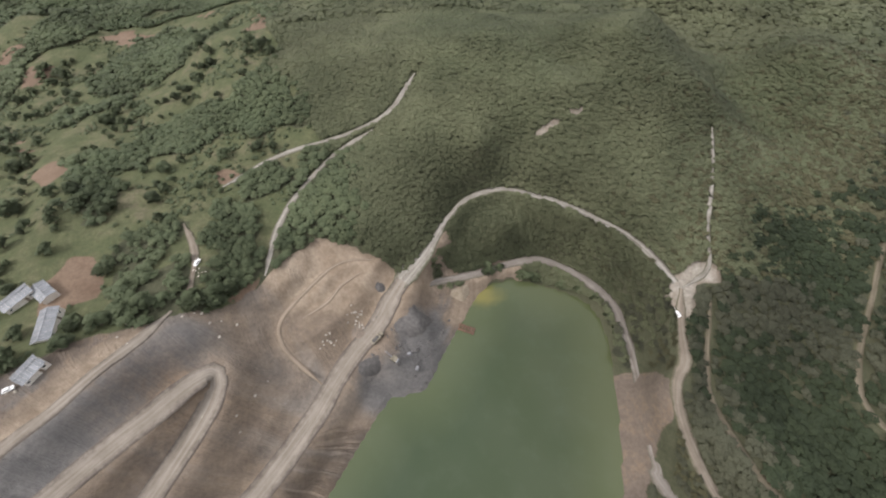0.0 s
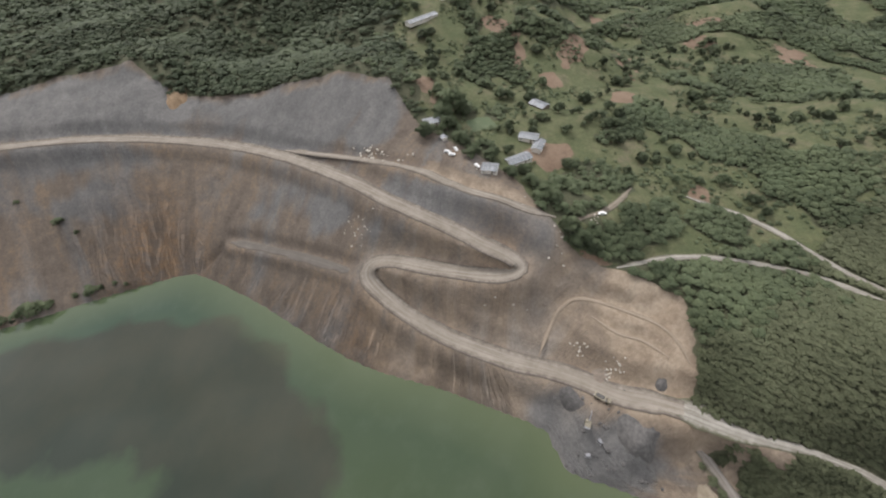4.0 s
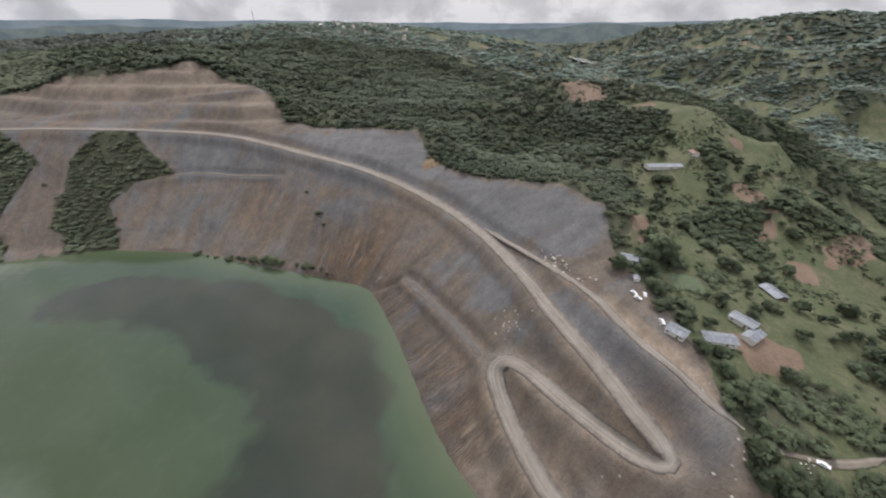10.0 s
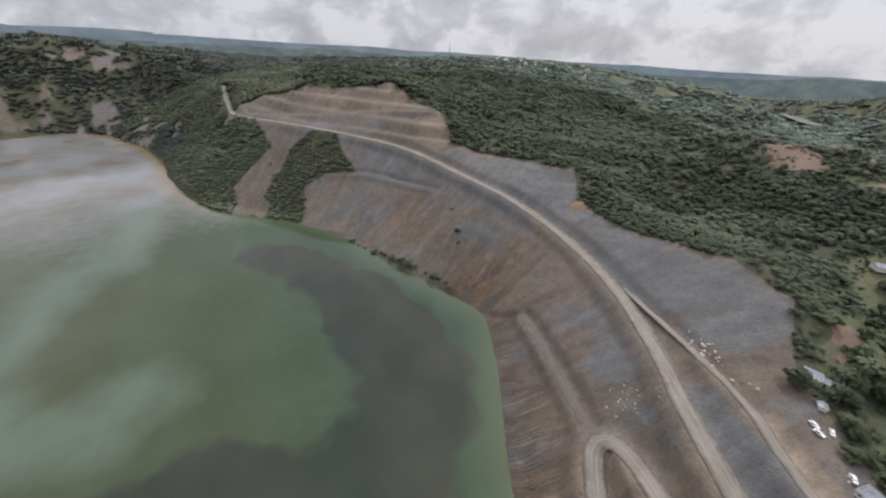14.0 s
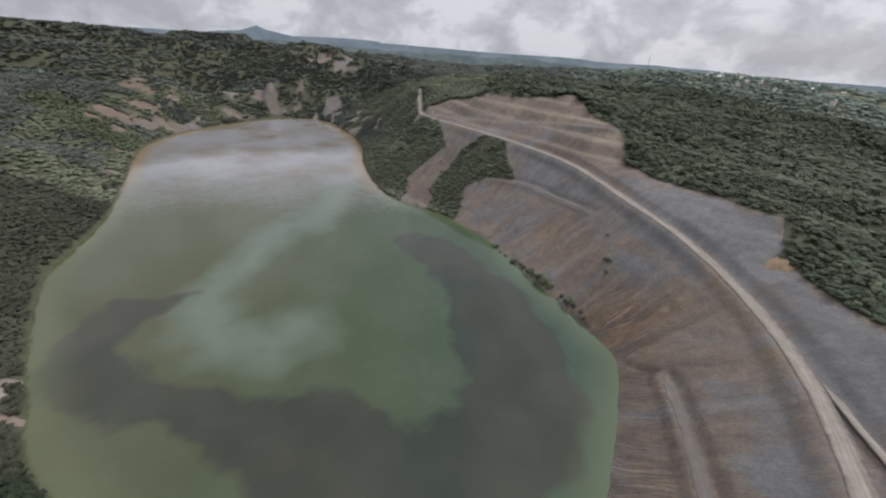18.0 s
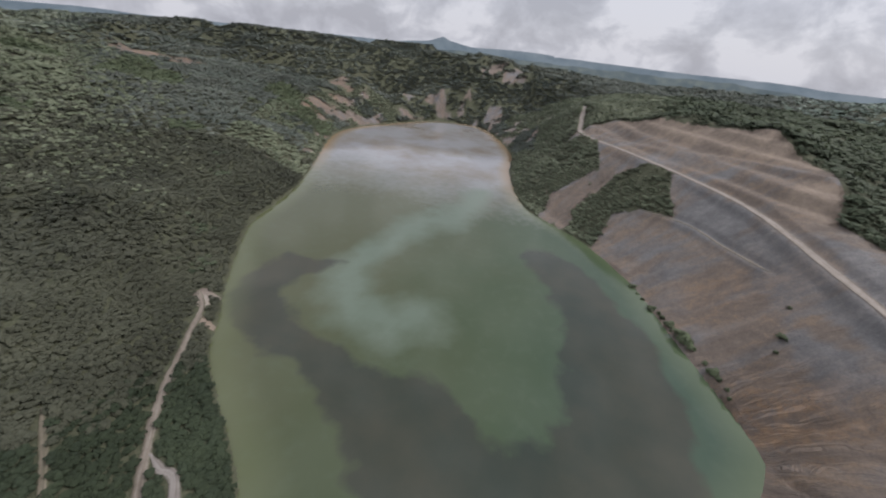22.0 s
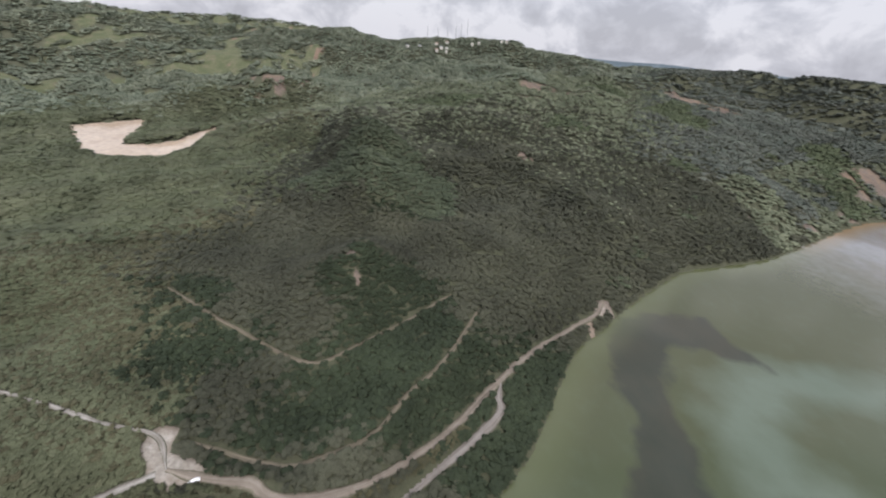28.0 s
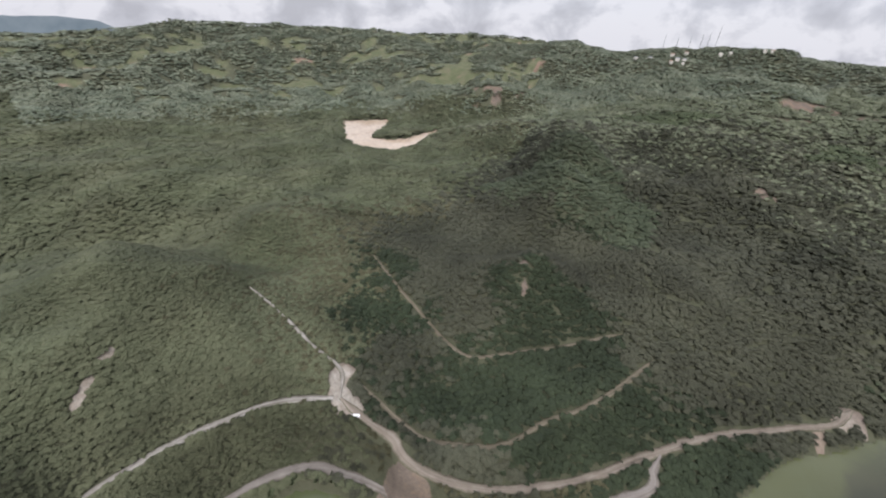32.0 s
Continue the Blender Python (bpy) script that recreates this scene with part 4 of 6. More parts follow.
paint("grass", blurred(grass_mask(xs, ys) > 0.4, 1))
paint("soil", blurred(in_plots(xs, ys, PLOTS) | ((grass_mask(xs, ys) > 0.4) & (fbm(xs, ys, 38, 4, 51) > 0.66)) | in_ovals(xs, ys, FALLOW), 1))
paint("crop", blurred(in_plots(xs, ys, CROPS), 1))
jx, jy = xs + 12 * (fbm(xs, ys, 16, 4, 53) - 0.5), ys + 12 * (fbm(xs, ys, 16, 4, 54) - 0.5)
shaly = inside(jx, jy, SPOIL) | inside(jx, jy, SHALE) | inside(jx, jy, RAMP_FACE) | inside(jx, jy, TIP) | (inside(jx, jy, MID_SHALE) & (fbm(xs, ys, 22, 3, 55) > 0.45)) | (inside(jx, jy, WALL_SHALE) & (fbm(xs, ys, 30, 3, 56) > 0.42))
paint("grey", 0.15 * blurred(shaly, 7) - 0.35 * blurred(cut | (bare & (ys > -800)), 2))
rust = 1.15 * np.exp(-((xs + 192) ** 2 + (ys + 212) ** 2) / 34 ** 2) + 0.8 * np.exp(-((xs + 122) ** 2 + (ys - 22) ** 2) / 22 ** 2) + 0.6 * np.exp(-((xs + 62) ** 2 + (ys - 62) ** 2) / 14 ** 2) + 0.5 * np.exp(-((xs + 205) ** 2 + (ys + 330) ** 2) / 45 ** 2) + 0.7 * np.exp(-((xs + 105) ** 2 + (ys + 45) ** 2) / 30 ** 2)
near = np.hypot(xs, ys) < 300
paint("chalk", blurred(near & (inside(xs, ys, JUNCTION) | inside(xs, ys, WASHOUT) | inside(xs, ys, LANDING)) & bare, 2))
paint("rust", np.clip(rust + 0.7 * (in_ovals(xs, ys, SCARS) & (xs > 500)), 0, 1))
paint("pale", blurred(np.where(ys < -300, 0.35, 1.0) * cut + 0.36 * (pitm & ~shaly & ~cut & (xs > -150) & (ys > -50)) + np.where((np.hypot(xs, ys) > 300) | (ys < -300) | ((xs > 50) & (ys < 60) & (ys > -60)), 0.0, 0.7) * (bare & ~cut), 3))
dsh, run, _ = from_line(xs, ys, SHORE_LINE, True)
low = np.clip(1.15 - dsh / 26, 0, 1) * np.clip(3.0 * fbm(xs, ys, 26, 3, 26) - 0.7, 0, 1) * (xs < -35) * (ys > -200) * (ys < 22)
paint("gully", pitm * np.clip(low + 0.9 * np.exp(-((xs + 180) ** 2 + (ys + 215) ** 2) / 34 ** 2) + 0.06, 0, 1))
swap = np.clip(2.4 * np.exp(-((xs + 75) ** 2 + (ys - 95) ** 2) / 58 ** 2), 0, 1)
run = run * (1 - swap) + (290 + 0.8 * xs + 0.5 * ys) * swap
vec = ground.data.attributes.new("along", "FLOAT_VECTOR", "POINT")
vec.data.foreach_set("vector", np.c_[(run + 14 * (fbm(xs, ys, 40, 3, 25) - 0.5)) / 6.0, dsh / 26.0, Zg.ravel() / 120.0].astype(np.float32).ravel())

# ---- water ----
SILT_BAND = [(-28, -395), (-67, -357), (-85, -282), (-97, -221), (-96, -166), (-78, -126), (-42, -105), (0, -100), (30, -110), (18, -121), (51, -149), (95, -161), (133, -170), (171, -188), (204, -233), (206, -265), (165, -282)]
SILT_WIDTH = [18, 30, 34, 36, 34, 34, 36, 34, 36, 34, 30, 22, 20, 19, 22, 18, 10]
# course of the pale swirl of reflected sky painted on the lake
SHEEN_SWIRL = [(69, -562), (96, -431), (134, -355), (144, -290), (128, -236), (86, -223), (64, -244)]
wx, wy = np.meshgrid(np.arange(-200, 470, 5.0), np.arange(-1150, 130, 5.0))
node = np.arange(wx.size).reshape(wx.shape)
wq = np.stack([node[:-1, :-1], node[:-1, 1:], node[1:, 1:], node[1:, :-1]], -1).reshape(-1, 4)
cx, cy = wx.ravel()[wq].mean(1), wy.ravel()[wq].mean(1)
wd, _, _ = from_line(cx, cy, SHORE_LINE, True)
wq = wq[inside(cx, cy, SHORE_LINE) | (wd < 9)]
used, back = np.unique(wq, return_inverse=True)
wx, wy = wx.ravel()[used], wy.ravel()[used]
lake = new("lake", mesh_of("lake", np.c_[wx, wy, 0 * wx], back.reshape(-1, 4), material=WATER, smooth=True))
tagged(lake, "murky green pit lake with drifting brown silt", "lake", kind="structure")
jx, jy = wx + 46 * (fbm(wx, wy, 70, 5, 91) - 0.5) + 22 * (fbm(wx, wy, 22, 3, 96) - 0.5), wy + 46 * (fbm(wx, wy, 70, 5, 92) - 0.5) + 22 * (fbm(wx, wy, 22, 3, 97) - 0.5)
sd, _, sw = from_line(jx, jy, [(*p, w) for p, w in zip(SILT_BAND, SILT_WIDTH)])
md, _, _ = from_line(jx, jy, SHEEN_SWIRL)
shore_d, _, _ = from_line(wx, wy, SHORE_LINE, True)
for key, val in (("silt", np.clip((sw - sd) / 26 + 0.5, 0, 1)), ("swirl_sheen", np.clip((34 - md) / 30, 0, 1)),
                 ("mud_sheen", np.clip((-wy - 430 + 60 * (fbm(wx, wy, 80, 3, 93) - 0.5)) / 260, 0, 1)), ("shallow", np.clip(1 - shore_d / 26, 0, 1)), ("yellow", np.clip(1.3 - np.hypot((wx - 2) / 15, (wy - 98) / 8), 0, 1) * (0.5 + fbm(wx, wy, 12, 3, 94)))):
    lake.data.attributes.new(key, "FLOAT", "POINT").data.foreach_set("value", val.astype(np.float32))


def flat_water(name, poly, z, material, label):
    bm = bmesh.new()
    bm.faces.new([bm.verts.new((px, py, z)) for px, py in poly])
    bmesh.ops.triangulate(bm, faces=bm.faces)
    bmesh.ops.recalc_face_normals(bm, faces=bm.faces)
    me = bpy.data.meshes.new(name)
    bm.to_mesh(me)
    bm.free()
    me.materials.append(material)
    return tagged(new(name, me), label, "pond", kind="structure")


flat_water("pond", POND, 37.0, MUDDY, "pale brown muddy settling pond among trees")
flat_water("river_reach", RIVER_REACH, -14.0, MUDDY, "pale bend of a river far down the valley").data.materials[0] = PALE_RIVER


def strip(name, line, width, material, label, wobble=0.3, lift=0.12):
    """A road: a strip with worn, uneven edges that stands a little proud of the ground."""
    p = spline(line, 2.2)
    t = np.gradient(p[:, :2], axis=0)
    t /= np.linalg.norm(t, axis=1)[:, None] + 1e-9
    nrm = np.c_[-t[:, 1], t[:, 0]]
    s = np.arange(len(p)) * 2.2
    seed = len(name) * 3
    wobble = 0.14 if width > 8 else 0.55
    fan = 1 + (1.9 * np.exp(-((s - 12) / 17) ** 2) if name == "north_road" else 0 * s)
    wl = fan * width / 2 * (1 + wobble * 2 * (fbm(s, s * 0, 14, 3, seed) - 0.5))
    wr = fan * width / 2 * (1 + wobble * 2 * (fbm(s, s * 0, 14, 3, seed + 1) - 0.5))
    ends = np.clip(np.minimum(s, s[-1] - s) / 9, 0.8 if name in ("haul_road", "north_road") else 0.3, 1)
    wl, wr = wl * ends, wr * ends
    berm = 0.035 * width if width > 9 else 0.0
    rows, lanes = [], []
    for f, dz in ((-1.0, -0.42), (-0.93, berm - 0.12), (-0.80, 0.05), (0.0, 0.10), (0.80, 0.05), (0.93, berm - 0.12), (1.0, -0.42)):
        w = np.where(f < 0, wl, wr) * f
        rows.append(np.c_[p[:, :2] + nrm * w[:, None], p[:, 2] + lift + dz])
        lanes.append(np.c_[0.8 * w, s / 28.0, 0 * w + f])
    co = np.stack(rows, 1).reshape(-1, 3)
    k = np.arange(len(p) * 7).reshape(-1, 7)
    q = np.stack([k[:-1, :-1], k[:-1, 1:], k[1:, 1:], k[1:, :-1]], -1).reshape(-1, 4)[:, ::-1]
    me = mesh_of(name, co, q, material=material, smooth=True)
    me.attributes.new("lane", "FLOAT_VECTOR", "POINT").data.foreach_set("vector", np.stack(lanes, 1).astype(np.float32).ravel())
    return tagged(new(name, me), label, "road", kind="structure")


for name, line, width, pale, label in ROADS:
    if name == "quarry_bench":
        continue
    strip(name, line, width, lift=0.02 if name == "north_road" else 0.12, label=label, material=(DIRT, TRACK, SHALE_TRACK, LIME_TRACK, GRASSY, LOAM, GREY_TRACK)[pale])

# ---- woods ----
rng = np.random.default_rng(7)


def crown_shards(count, seed, flat=0.8, size=0.42, low=-0.3):
    """One crown of unit radius: leafy sprays set in and round an uneven dome. Places, faces, and the way each spray faces."""
    g = np.random.default_rng(seed)
    verts, faces, ways = [], [], []
    lobe = [g.uniform(0, 6.28) for _ in range(3)]
    for k in range(count):
        h = low + (1 - low) * (k + 0.5) / count
        a = 2.399 * k + g.uniform(-0.6, 0.6)
        rad = math.sqrt(max(0.02, 1 - h * h)) if h > -0.2 else 0.85
        rad *= g.uniform(0.45, 1.0) * (1 + 0.22 * math.sin(2 * a + lobe[0]) + 0.12 * math.sin(3 * a + lobe[1]))
        c = np.array([rad * math.cos(a), rad * math.sin(a), h * flat * g.uniform(0.85, 1.15)])
        out = c + g.normal(0, 0.2, 3) + np.array([0, 0, 0.8])
        out /= np.linalg.norm(out)
        nrm = out + g.normal(0, 0.25, 3)
        nrm /= np.linalg.norm(nrm)
        u = np.cross(nrm, [0.3, 0.2, 1.0]); u /= np.linalg.norm(u)
        v = np.cross(nrm, u)
        s = size * g.uniform(0.7, 1.3)
        base = len(verts)
        for du, dv in ((-1, -0.7), (1.05, -0.5), (-0.1, 1.1)):
            verts.append(c + s * (du * u * g.uniform(0.6, 1.15) + dv * v * g.uniform(0.6, 1.15)) + nrm * g.uniform(-0.12, 0.12))
            ways.append(np.array([0.85 * c[0], 0.85 * c[1], 0.35 + 0.75 * max(0.0, h)]))
        faces.append([base, base + 1, base + 2])
    return np.array(verts), np.array(faces), np.array(ways)


def leaf_mesh(name, co, q, ways, material, tones=None):
    me = mesh_of(name, co, q, material=material)
    me.attributes.new("tone", "FLOAT", "POINT").data.foreach_set("value", np.full(len(co), 0.45, np.float32) if tones is None else np.asarray(tones, np.float32))
    me.attributes.new("way", "FLOAT_VECTOR", "POINT").data.foreach_set("vector", np.asarray(ways, np.float32).ravel())
    return me


def wood(name, x, y, radius, tall, shards, material, label, lift=0.55, size=0.42, domed=0.8):
    """Many trees in one sheet of leaves: x, y, crown radius and height of each; domed: how far the sprays turn outward."""
    reach = 5 + 0.012 * np.hypot(x, y)
    fall_x = 1.3 * (on_ground(x - reach, y) - on_ground(x + reach, y)) / (2 * reach)
    fall_y = 1.3 * (on_ground(x, y - reach) - on_ground(x, y + reach)) / (2 * reach)
    kinds = [crown_shards(shards, 100 + k, 0.85, size, 0.05) for k in range(8)]
    pick = rng.integers(0, 8, len(x))
    z = on_ground(x, y)
    cos, qs, ws, ts, base = [], [], [], [], 0
    for k, (v, f, w) in enumerate(kinds):
        m = np.nonzero(pick == k)[0]
        if not len(m):
            continue
        a = rng.uniform(0, 2 * math.pi, len(m))
        c, s = np.cos(a)[:, None], np.sin(a)[:, None]
        px = radius[m, None] * (v[None, :, 0] * c - v[None, :, 1] * s) + x[m, None]
        py = radius[m, None] * (v[None, :, 0] * s + v[None, :, 1] * c) + y[m, None]
        pz = tall[m, None] * (lift + 0.5 * v[None, :, 2]) + z[m, None]
        cos.append(np.stack([px, py, pz], -1).reshape(-1, 3))
        ws.append(np.stack([domed * (w[None, :, 0] * c - w[None, :, 1] * s) + fall_x[m, None], domed * (w[None, :, 0] * s + w[None, :, 1] * c) + fall_y[m, None], w[None, :, 2] + 0.15 + 0 * c], -1).reshape(-1, 3))
        qs.append((f[None] + (np.arange(len(m)) * len(v))[:, None, None] + base).reshape(-1, 3))
        ts.append(np.repeat(rng.beta(2.2, 2.6, len(m)), len(v)))
        base += len(m) * len(v)
    ob = new(name, leaf_mesh(name, np.vstack(cos), np.vstack(qs), np.vstack(ws), material, np.concatenate(ts)))
    return tagged(ob, label, "forest", kind="stuff")


def scatter(r0, r1, spacing, jitter=0.9):
    n = int(2 * r1 / spacing)
    i, j = np.meshgrid(np.arange(n), np.arange(n))
    x = -r1 + (i.ravel() + 0.5 * (j.ravel() % 2)) * spacing + rng.uniform(-0.5, 0.5, n * n) * spacing * jitter
    y = -r1 + j.ravel() * spacing + rng.uniform(-0.5, 0.5, n * n) * spacing * jitter
    r = np.hypot(x, y)
    m = (r >= r0) & (r < r1)
    return x[m], y[m]


def wooded(x, y, clear):
    """Where trees stand: off the water, the pit, the roads, the scars and the pastures."""
    ok = ~inside(x, y, SHORE_LINE) & ~pit_mask(x, y) & (grass_mask(x, y) < 0.5) & ~bare_mask(x, y) & ~inside(x, y, POND) & ~in_ovals(x, y, [(-2520, -580, 220, 80, 35)], 0.1)
    d, _, _ = from_line(x, y, SHORE_LINE, True)
    ok &= d > 2.0
    for name, line, width, *_ in ROADS:
        lo, hi = road_lines[name][:, :2].min(0) - 12, road_lines[name][:, :2].max(0) + 12
        m = np.nonzero(ok & (x > lo[0]) & (x < hi[0]) & (y > lo[1]) & (y < hi[1]))[0]
        if len(m):
            dd, _, _ = from_line(x[m], y[m], road_lines[name])
            grown = {"terrace_track": 0.25, "forest_track": 0.25, "ridge_track": 0.8, "north_road": 0.6, "junction_road": 0.3, "shore_road": 0.3}.get(name, 0.0)
            ok[m] &= dd > width / 2 + clear - grown * 4.0 * np.clip(fbm(x[m], y[m], 9, 3, 88) - 0.42, 0, 0.5)
    for hx, hy, hr in HOMES:
        ok &= np.hypot(x - hx, y - hy) > hr
    return ok


def out_of_sight(x, y):
    """Slopes turned away from the pit, behind the crests."""
    a = np.radians(np.arange(0, 360, 0.75))
    r = np.arange(60, 3100, 20.0)
    el = (on_ground(np.outer(r, -np.sin(a)), np.outer(r, np.cos(a))) + 4 - 200) / r[:, None]
    el = np.maximum.accumulate(el, 0)
    k = np.clip(((np.hypot(x, y) - 60) / 20).astype(int) - 1, 0, len(r) - 1)
    j = (np.degrees(np.arctan2(-x, y)) % 360 / 0.75).astype(int) % len(a)
    return (on_ground(x, y) + 28 - 200) / np.hypot(x, y) < el[k, j]


def forest(r0, r1, spacing, rad, shards, size=0.42, young=None):
    x, y = scatter(r0, r1, spacing)
    ok = wooded(x, y, rad * 0.4 + 0.2)
    x, y = x[ok], y[ok]
    az = np.degrees(np.arctan2(-x, y))
    reach = np.hypot(x, y)
    side = az + 22 * (fbm(x, y, 50, 4, 73) - 0.5) + rng.normal(0, 1.5, len(x))
    # beyond 300 m the pale young-tree colour spreads wider, painting a sunlit slope
    young_sunlit = (az + 26 * (fbm(x, y, 110, 3, 68) - 0.5) + rng.normal(0, 5, len(x)) > -60 - 16 * np.clip((reach - 300) / 120, 0, 1)) & (side < 29) & (y > 90)
    if young is not None:
        sel = young_sunlit == young
        x, y, az, young_sunlit, reach, side = x[sel], y[sel], az[sel], young_sunlit[sel], reach[sel], side[sel]
    jx, jy = x + rng.normal(0, 5, len(x)), y + rng.normal(0, 5, len(x))
    broad = ((side > 29) & (az < 165)) | ((fbm(jx, jy, 150, 3, 61) > 0.66) & ~young_sunlit) | in_ovals(jx, jy, BROADLEAF, 0.6) | ((np.hypot(x, y) > 1150) & (fbm(x, y, 300, 3, 63) > 0.42))
    brush = scrub(x, y)
    s = rng.uniform(0.7, 1.3, len(x)) * (0.75 + 0.5 * fbm(x, y, 60, 3, 62))
    thin = rng.uniform(0, 1, len(x)) < np.where(broad, 0.95, 0.98) * np.clip(0.6 + 1.3 * fbm(x, y, 34, 3, 64), 0, 1)
    thin &= ~brush | (rng.uniform(0, 1, len(x)) < 0.72)
    west = (az > 60) & (az < 165)
    thin &= ~west | (rng.uniform(0, 1, len(x)) < np.clip((fbm(x, y, 46, 4, 66) - 0.34) * 7, 0.4, 1))
    # old terraces show as lines of thinner growth along the contour
    lie = height(x, y, False) + 1.5 * (fbm(x, y, 80, 3, 67) - 0.5)
    level = lie % 11.0
    thin &= ~((az < -85) & (np.hypot(x, y) > 230) & (level < 1.2) & (lie > 5) & (rng.uniform(0, 1, len(x)) < 0.6))
    thin &= ~out_of_sight(x, y) | (rng.uniform(0, 1, len(x)) < 0.3)
    s *= np.where(west, rng.choice([0.6, 0.85, 1.1, 1.35], len(x)), 1.0)
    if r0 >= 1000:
        # by bearing, trees take leaf colours with haze or sunlight painted in
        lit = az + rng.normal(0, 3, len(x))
        for sel, mt, label in (((lit > -124) & (lit < 5), HAZED_SCARP, "light green trees on the eastern scarp, sunlight and haze put into their colour"), ((lit >= 5) & (lit < 150), HAZED_RANGE, "green woods on the western ranges, haze put into their leaf colour"), ((lit <= -124) | (lit >= 150), DARKWOOD, "dark woods on the southern heights")):
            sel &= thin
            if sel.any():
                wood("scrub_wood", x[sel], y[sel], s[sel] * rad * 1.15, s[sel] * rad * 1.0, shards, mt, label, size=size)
        return
    east = (side < 29) | (az > 165)
    # farther out the pale colour runs on over the slope as painted sunlight
    edge = az + 20 * (fbm(x, y, 90, 3, 70) - 0.5) < rng.normal(-47, 9, len(x)) - 40 * np.clip((reach - 330) / 80, 0, 1)
    # beyond this distance the plantation gets the leaves with painted haze
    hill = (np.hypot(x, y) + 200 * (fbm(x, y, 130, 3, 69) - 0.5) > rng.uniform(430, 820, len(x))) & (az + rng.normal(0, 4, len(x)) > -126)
    upland = (az < -124) & (reach > rng.uniform(620, 760, len(x)))
    thin_brush = thin.copy()
    deep = (az + rng.normal(0, 3, len(x)) > 92) & ~east
    broad, thin = broad & ~brush, thin & ~brush
    wild = brush & thin_brush
    # the scarp's foot takes the leaf colour with sunlight painted in
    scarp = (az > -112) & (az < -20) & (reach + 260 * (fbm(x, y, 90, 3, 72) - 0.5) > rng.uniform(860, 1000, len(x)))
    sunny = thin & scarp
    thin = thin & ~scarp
    for sel, nm, mt, label, k, tall in ((sunny, "scarp_wood", HAZED_SCARP, "light green trees at the foot of the scarp, sunlight put into their colour", 1.3, 1.2),
                                        (wild, "shore_brush", HAZED_HILLSIDE, "grey green brush on the weathered pit wall", 1.3, 0.9),
                                        (broad & thin & deep, "broadleaf_wood", DEEPWOOD, "dark green woodland on the hill behind the pit", 1.4, 1.1),
                                        (broad & thin & ~east & ~deep, "broadleaf_wood", WOODLAND, "dense green broadleaf trees on the hillside", 1.4, 1.1),
                                        (broad & thin & east & (reach < 330), "broadleaf_wood", EASTWOOD, "dark green broadleaf trees in the damp valley", 1.4, 1.1),
                                        (broad & thin & east & (reach >= 330) & (reach < 600), "broadleaf_wood", DEEPWOOD, "dark green broadleaf trees on the round knoll", 1.4, 1.1),
                                        (broad & thin & east & (reach >= 600), "broadleaf_wood", WOODLAND, "green broadleaf trees on the far slopes", 1.4, 1.0),
                                        (~broad & thin & young_sunlit & edge, "plantation_wood", UNDERHILL, "olive green plantation trees below the junction", 1.4, 1.1),
                                        (~broad & thin & young_sunlit & ~edge, "plantation_wood", PLANTATION, "pale olive plantation trees standing close together, young near by, sunlight painted farther out", 1.5, 0.95),
                                        (~broad & thin & ~young_sunlit & hill, "plantation_wood", HAZED_HILLSIDE, "grey green plantation trees on the far hillside, haze put into their colour", 1.36, 1.15),
                                        (~broad & thin & ~young_sunlit & ~hill & upland, "plantation_wood", DARKWOOD, "dark plantation trees on the southern slope", 1.4, 1.15),
                                        (~broad & thin & ~young_sunlit & ~hill & ~upland, "plantation_wood", MATURE, "dull green plantation trees standing close together", 1.36, 1.25)):
        if sel.any():
            wood(nm, x[sel], y[sel], s[sel] * rad * k, s[sel] * rad * k * tall, shards, mt, label, size=size, domed=0.6 if mt is PLANTATION else 0.9)


HOMES = [(-374, 3, 22), (-407, 24, 9), (-248, 80, 13), (-199, 62, 15), (-181, 50, 12), (-173, 30, 9), (-222, 0, 11), (-205, 6, 6), (-192, 11, 9), (-135, 82, 6), (-176, 25, 5)]
WATERSIDE = [(32, 107), (43, 104), (63, 95), (70, 78), (69, 60), (75, 60), (74, 88), (62, 101), (48, 110), (36, 112)]
LOW_BANK = [(79, 62), (80, 30), (81, 6), (92, -12), (104, -30), (120, -50), (122, -42), (102, -12), (90, 8), (84, 30), (84, 44), (88, 56), (88, 66)]
BANK = [(-30, 104), (-3, 110), (17, 117), (50, 115), (64, 104), (75, 88), (80, 60), (88, 60), (88, 90), (70, 116), (52, 128), (32, 138), (12, 145), (-8, 140), (-22, 124)]
forest(0, 330, 1.6, 1.0, 8, 0.80, young=True)
forest(0, 330, 2.8, 1.65, 19, 0.52, young=False)
forest(330, 620, 3.8, 2.1, 14, 0.6)
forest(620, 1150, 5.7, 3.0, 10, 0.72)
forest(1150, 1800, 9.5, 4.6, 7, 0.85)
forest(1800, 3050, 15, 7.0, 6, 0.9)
# the steep bank between the two roads is grown over thickly
x, y = scatter(60, 190, 1.5)
clear = wooded(x, y, 0.9)
sel = (inside(x, y, BANK) | inside(x, y, WATERSIDE)) & clear & ~inside(x, y, LOW_BANK)
wood("bank_scrub", x[sel], y[sel], rng.uniform(1.1, 1.8, sel.sum()), rng.uniform(2.2, 3.6, sel.sum()), 12, PLANTATION, "pale young trees on the steep bank between the roads", size=0.7, domed=0.5)
sel = inside(x, y, LOW_BANK) & clear
wood("bank_scrub", x[sel], y[sel], rng.uniform(1.0, 1.6, sel.sum()), rng.uniform(2.4, 3.8, sel.sum()), 12, UNDERHILL, "close young trees on the steep bank above the shore", size=0.62, domed=0.6)

# low bushes scattered over the pasture
bx, by = scatter(110, 600, 3.4)
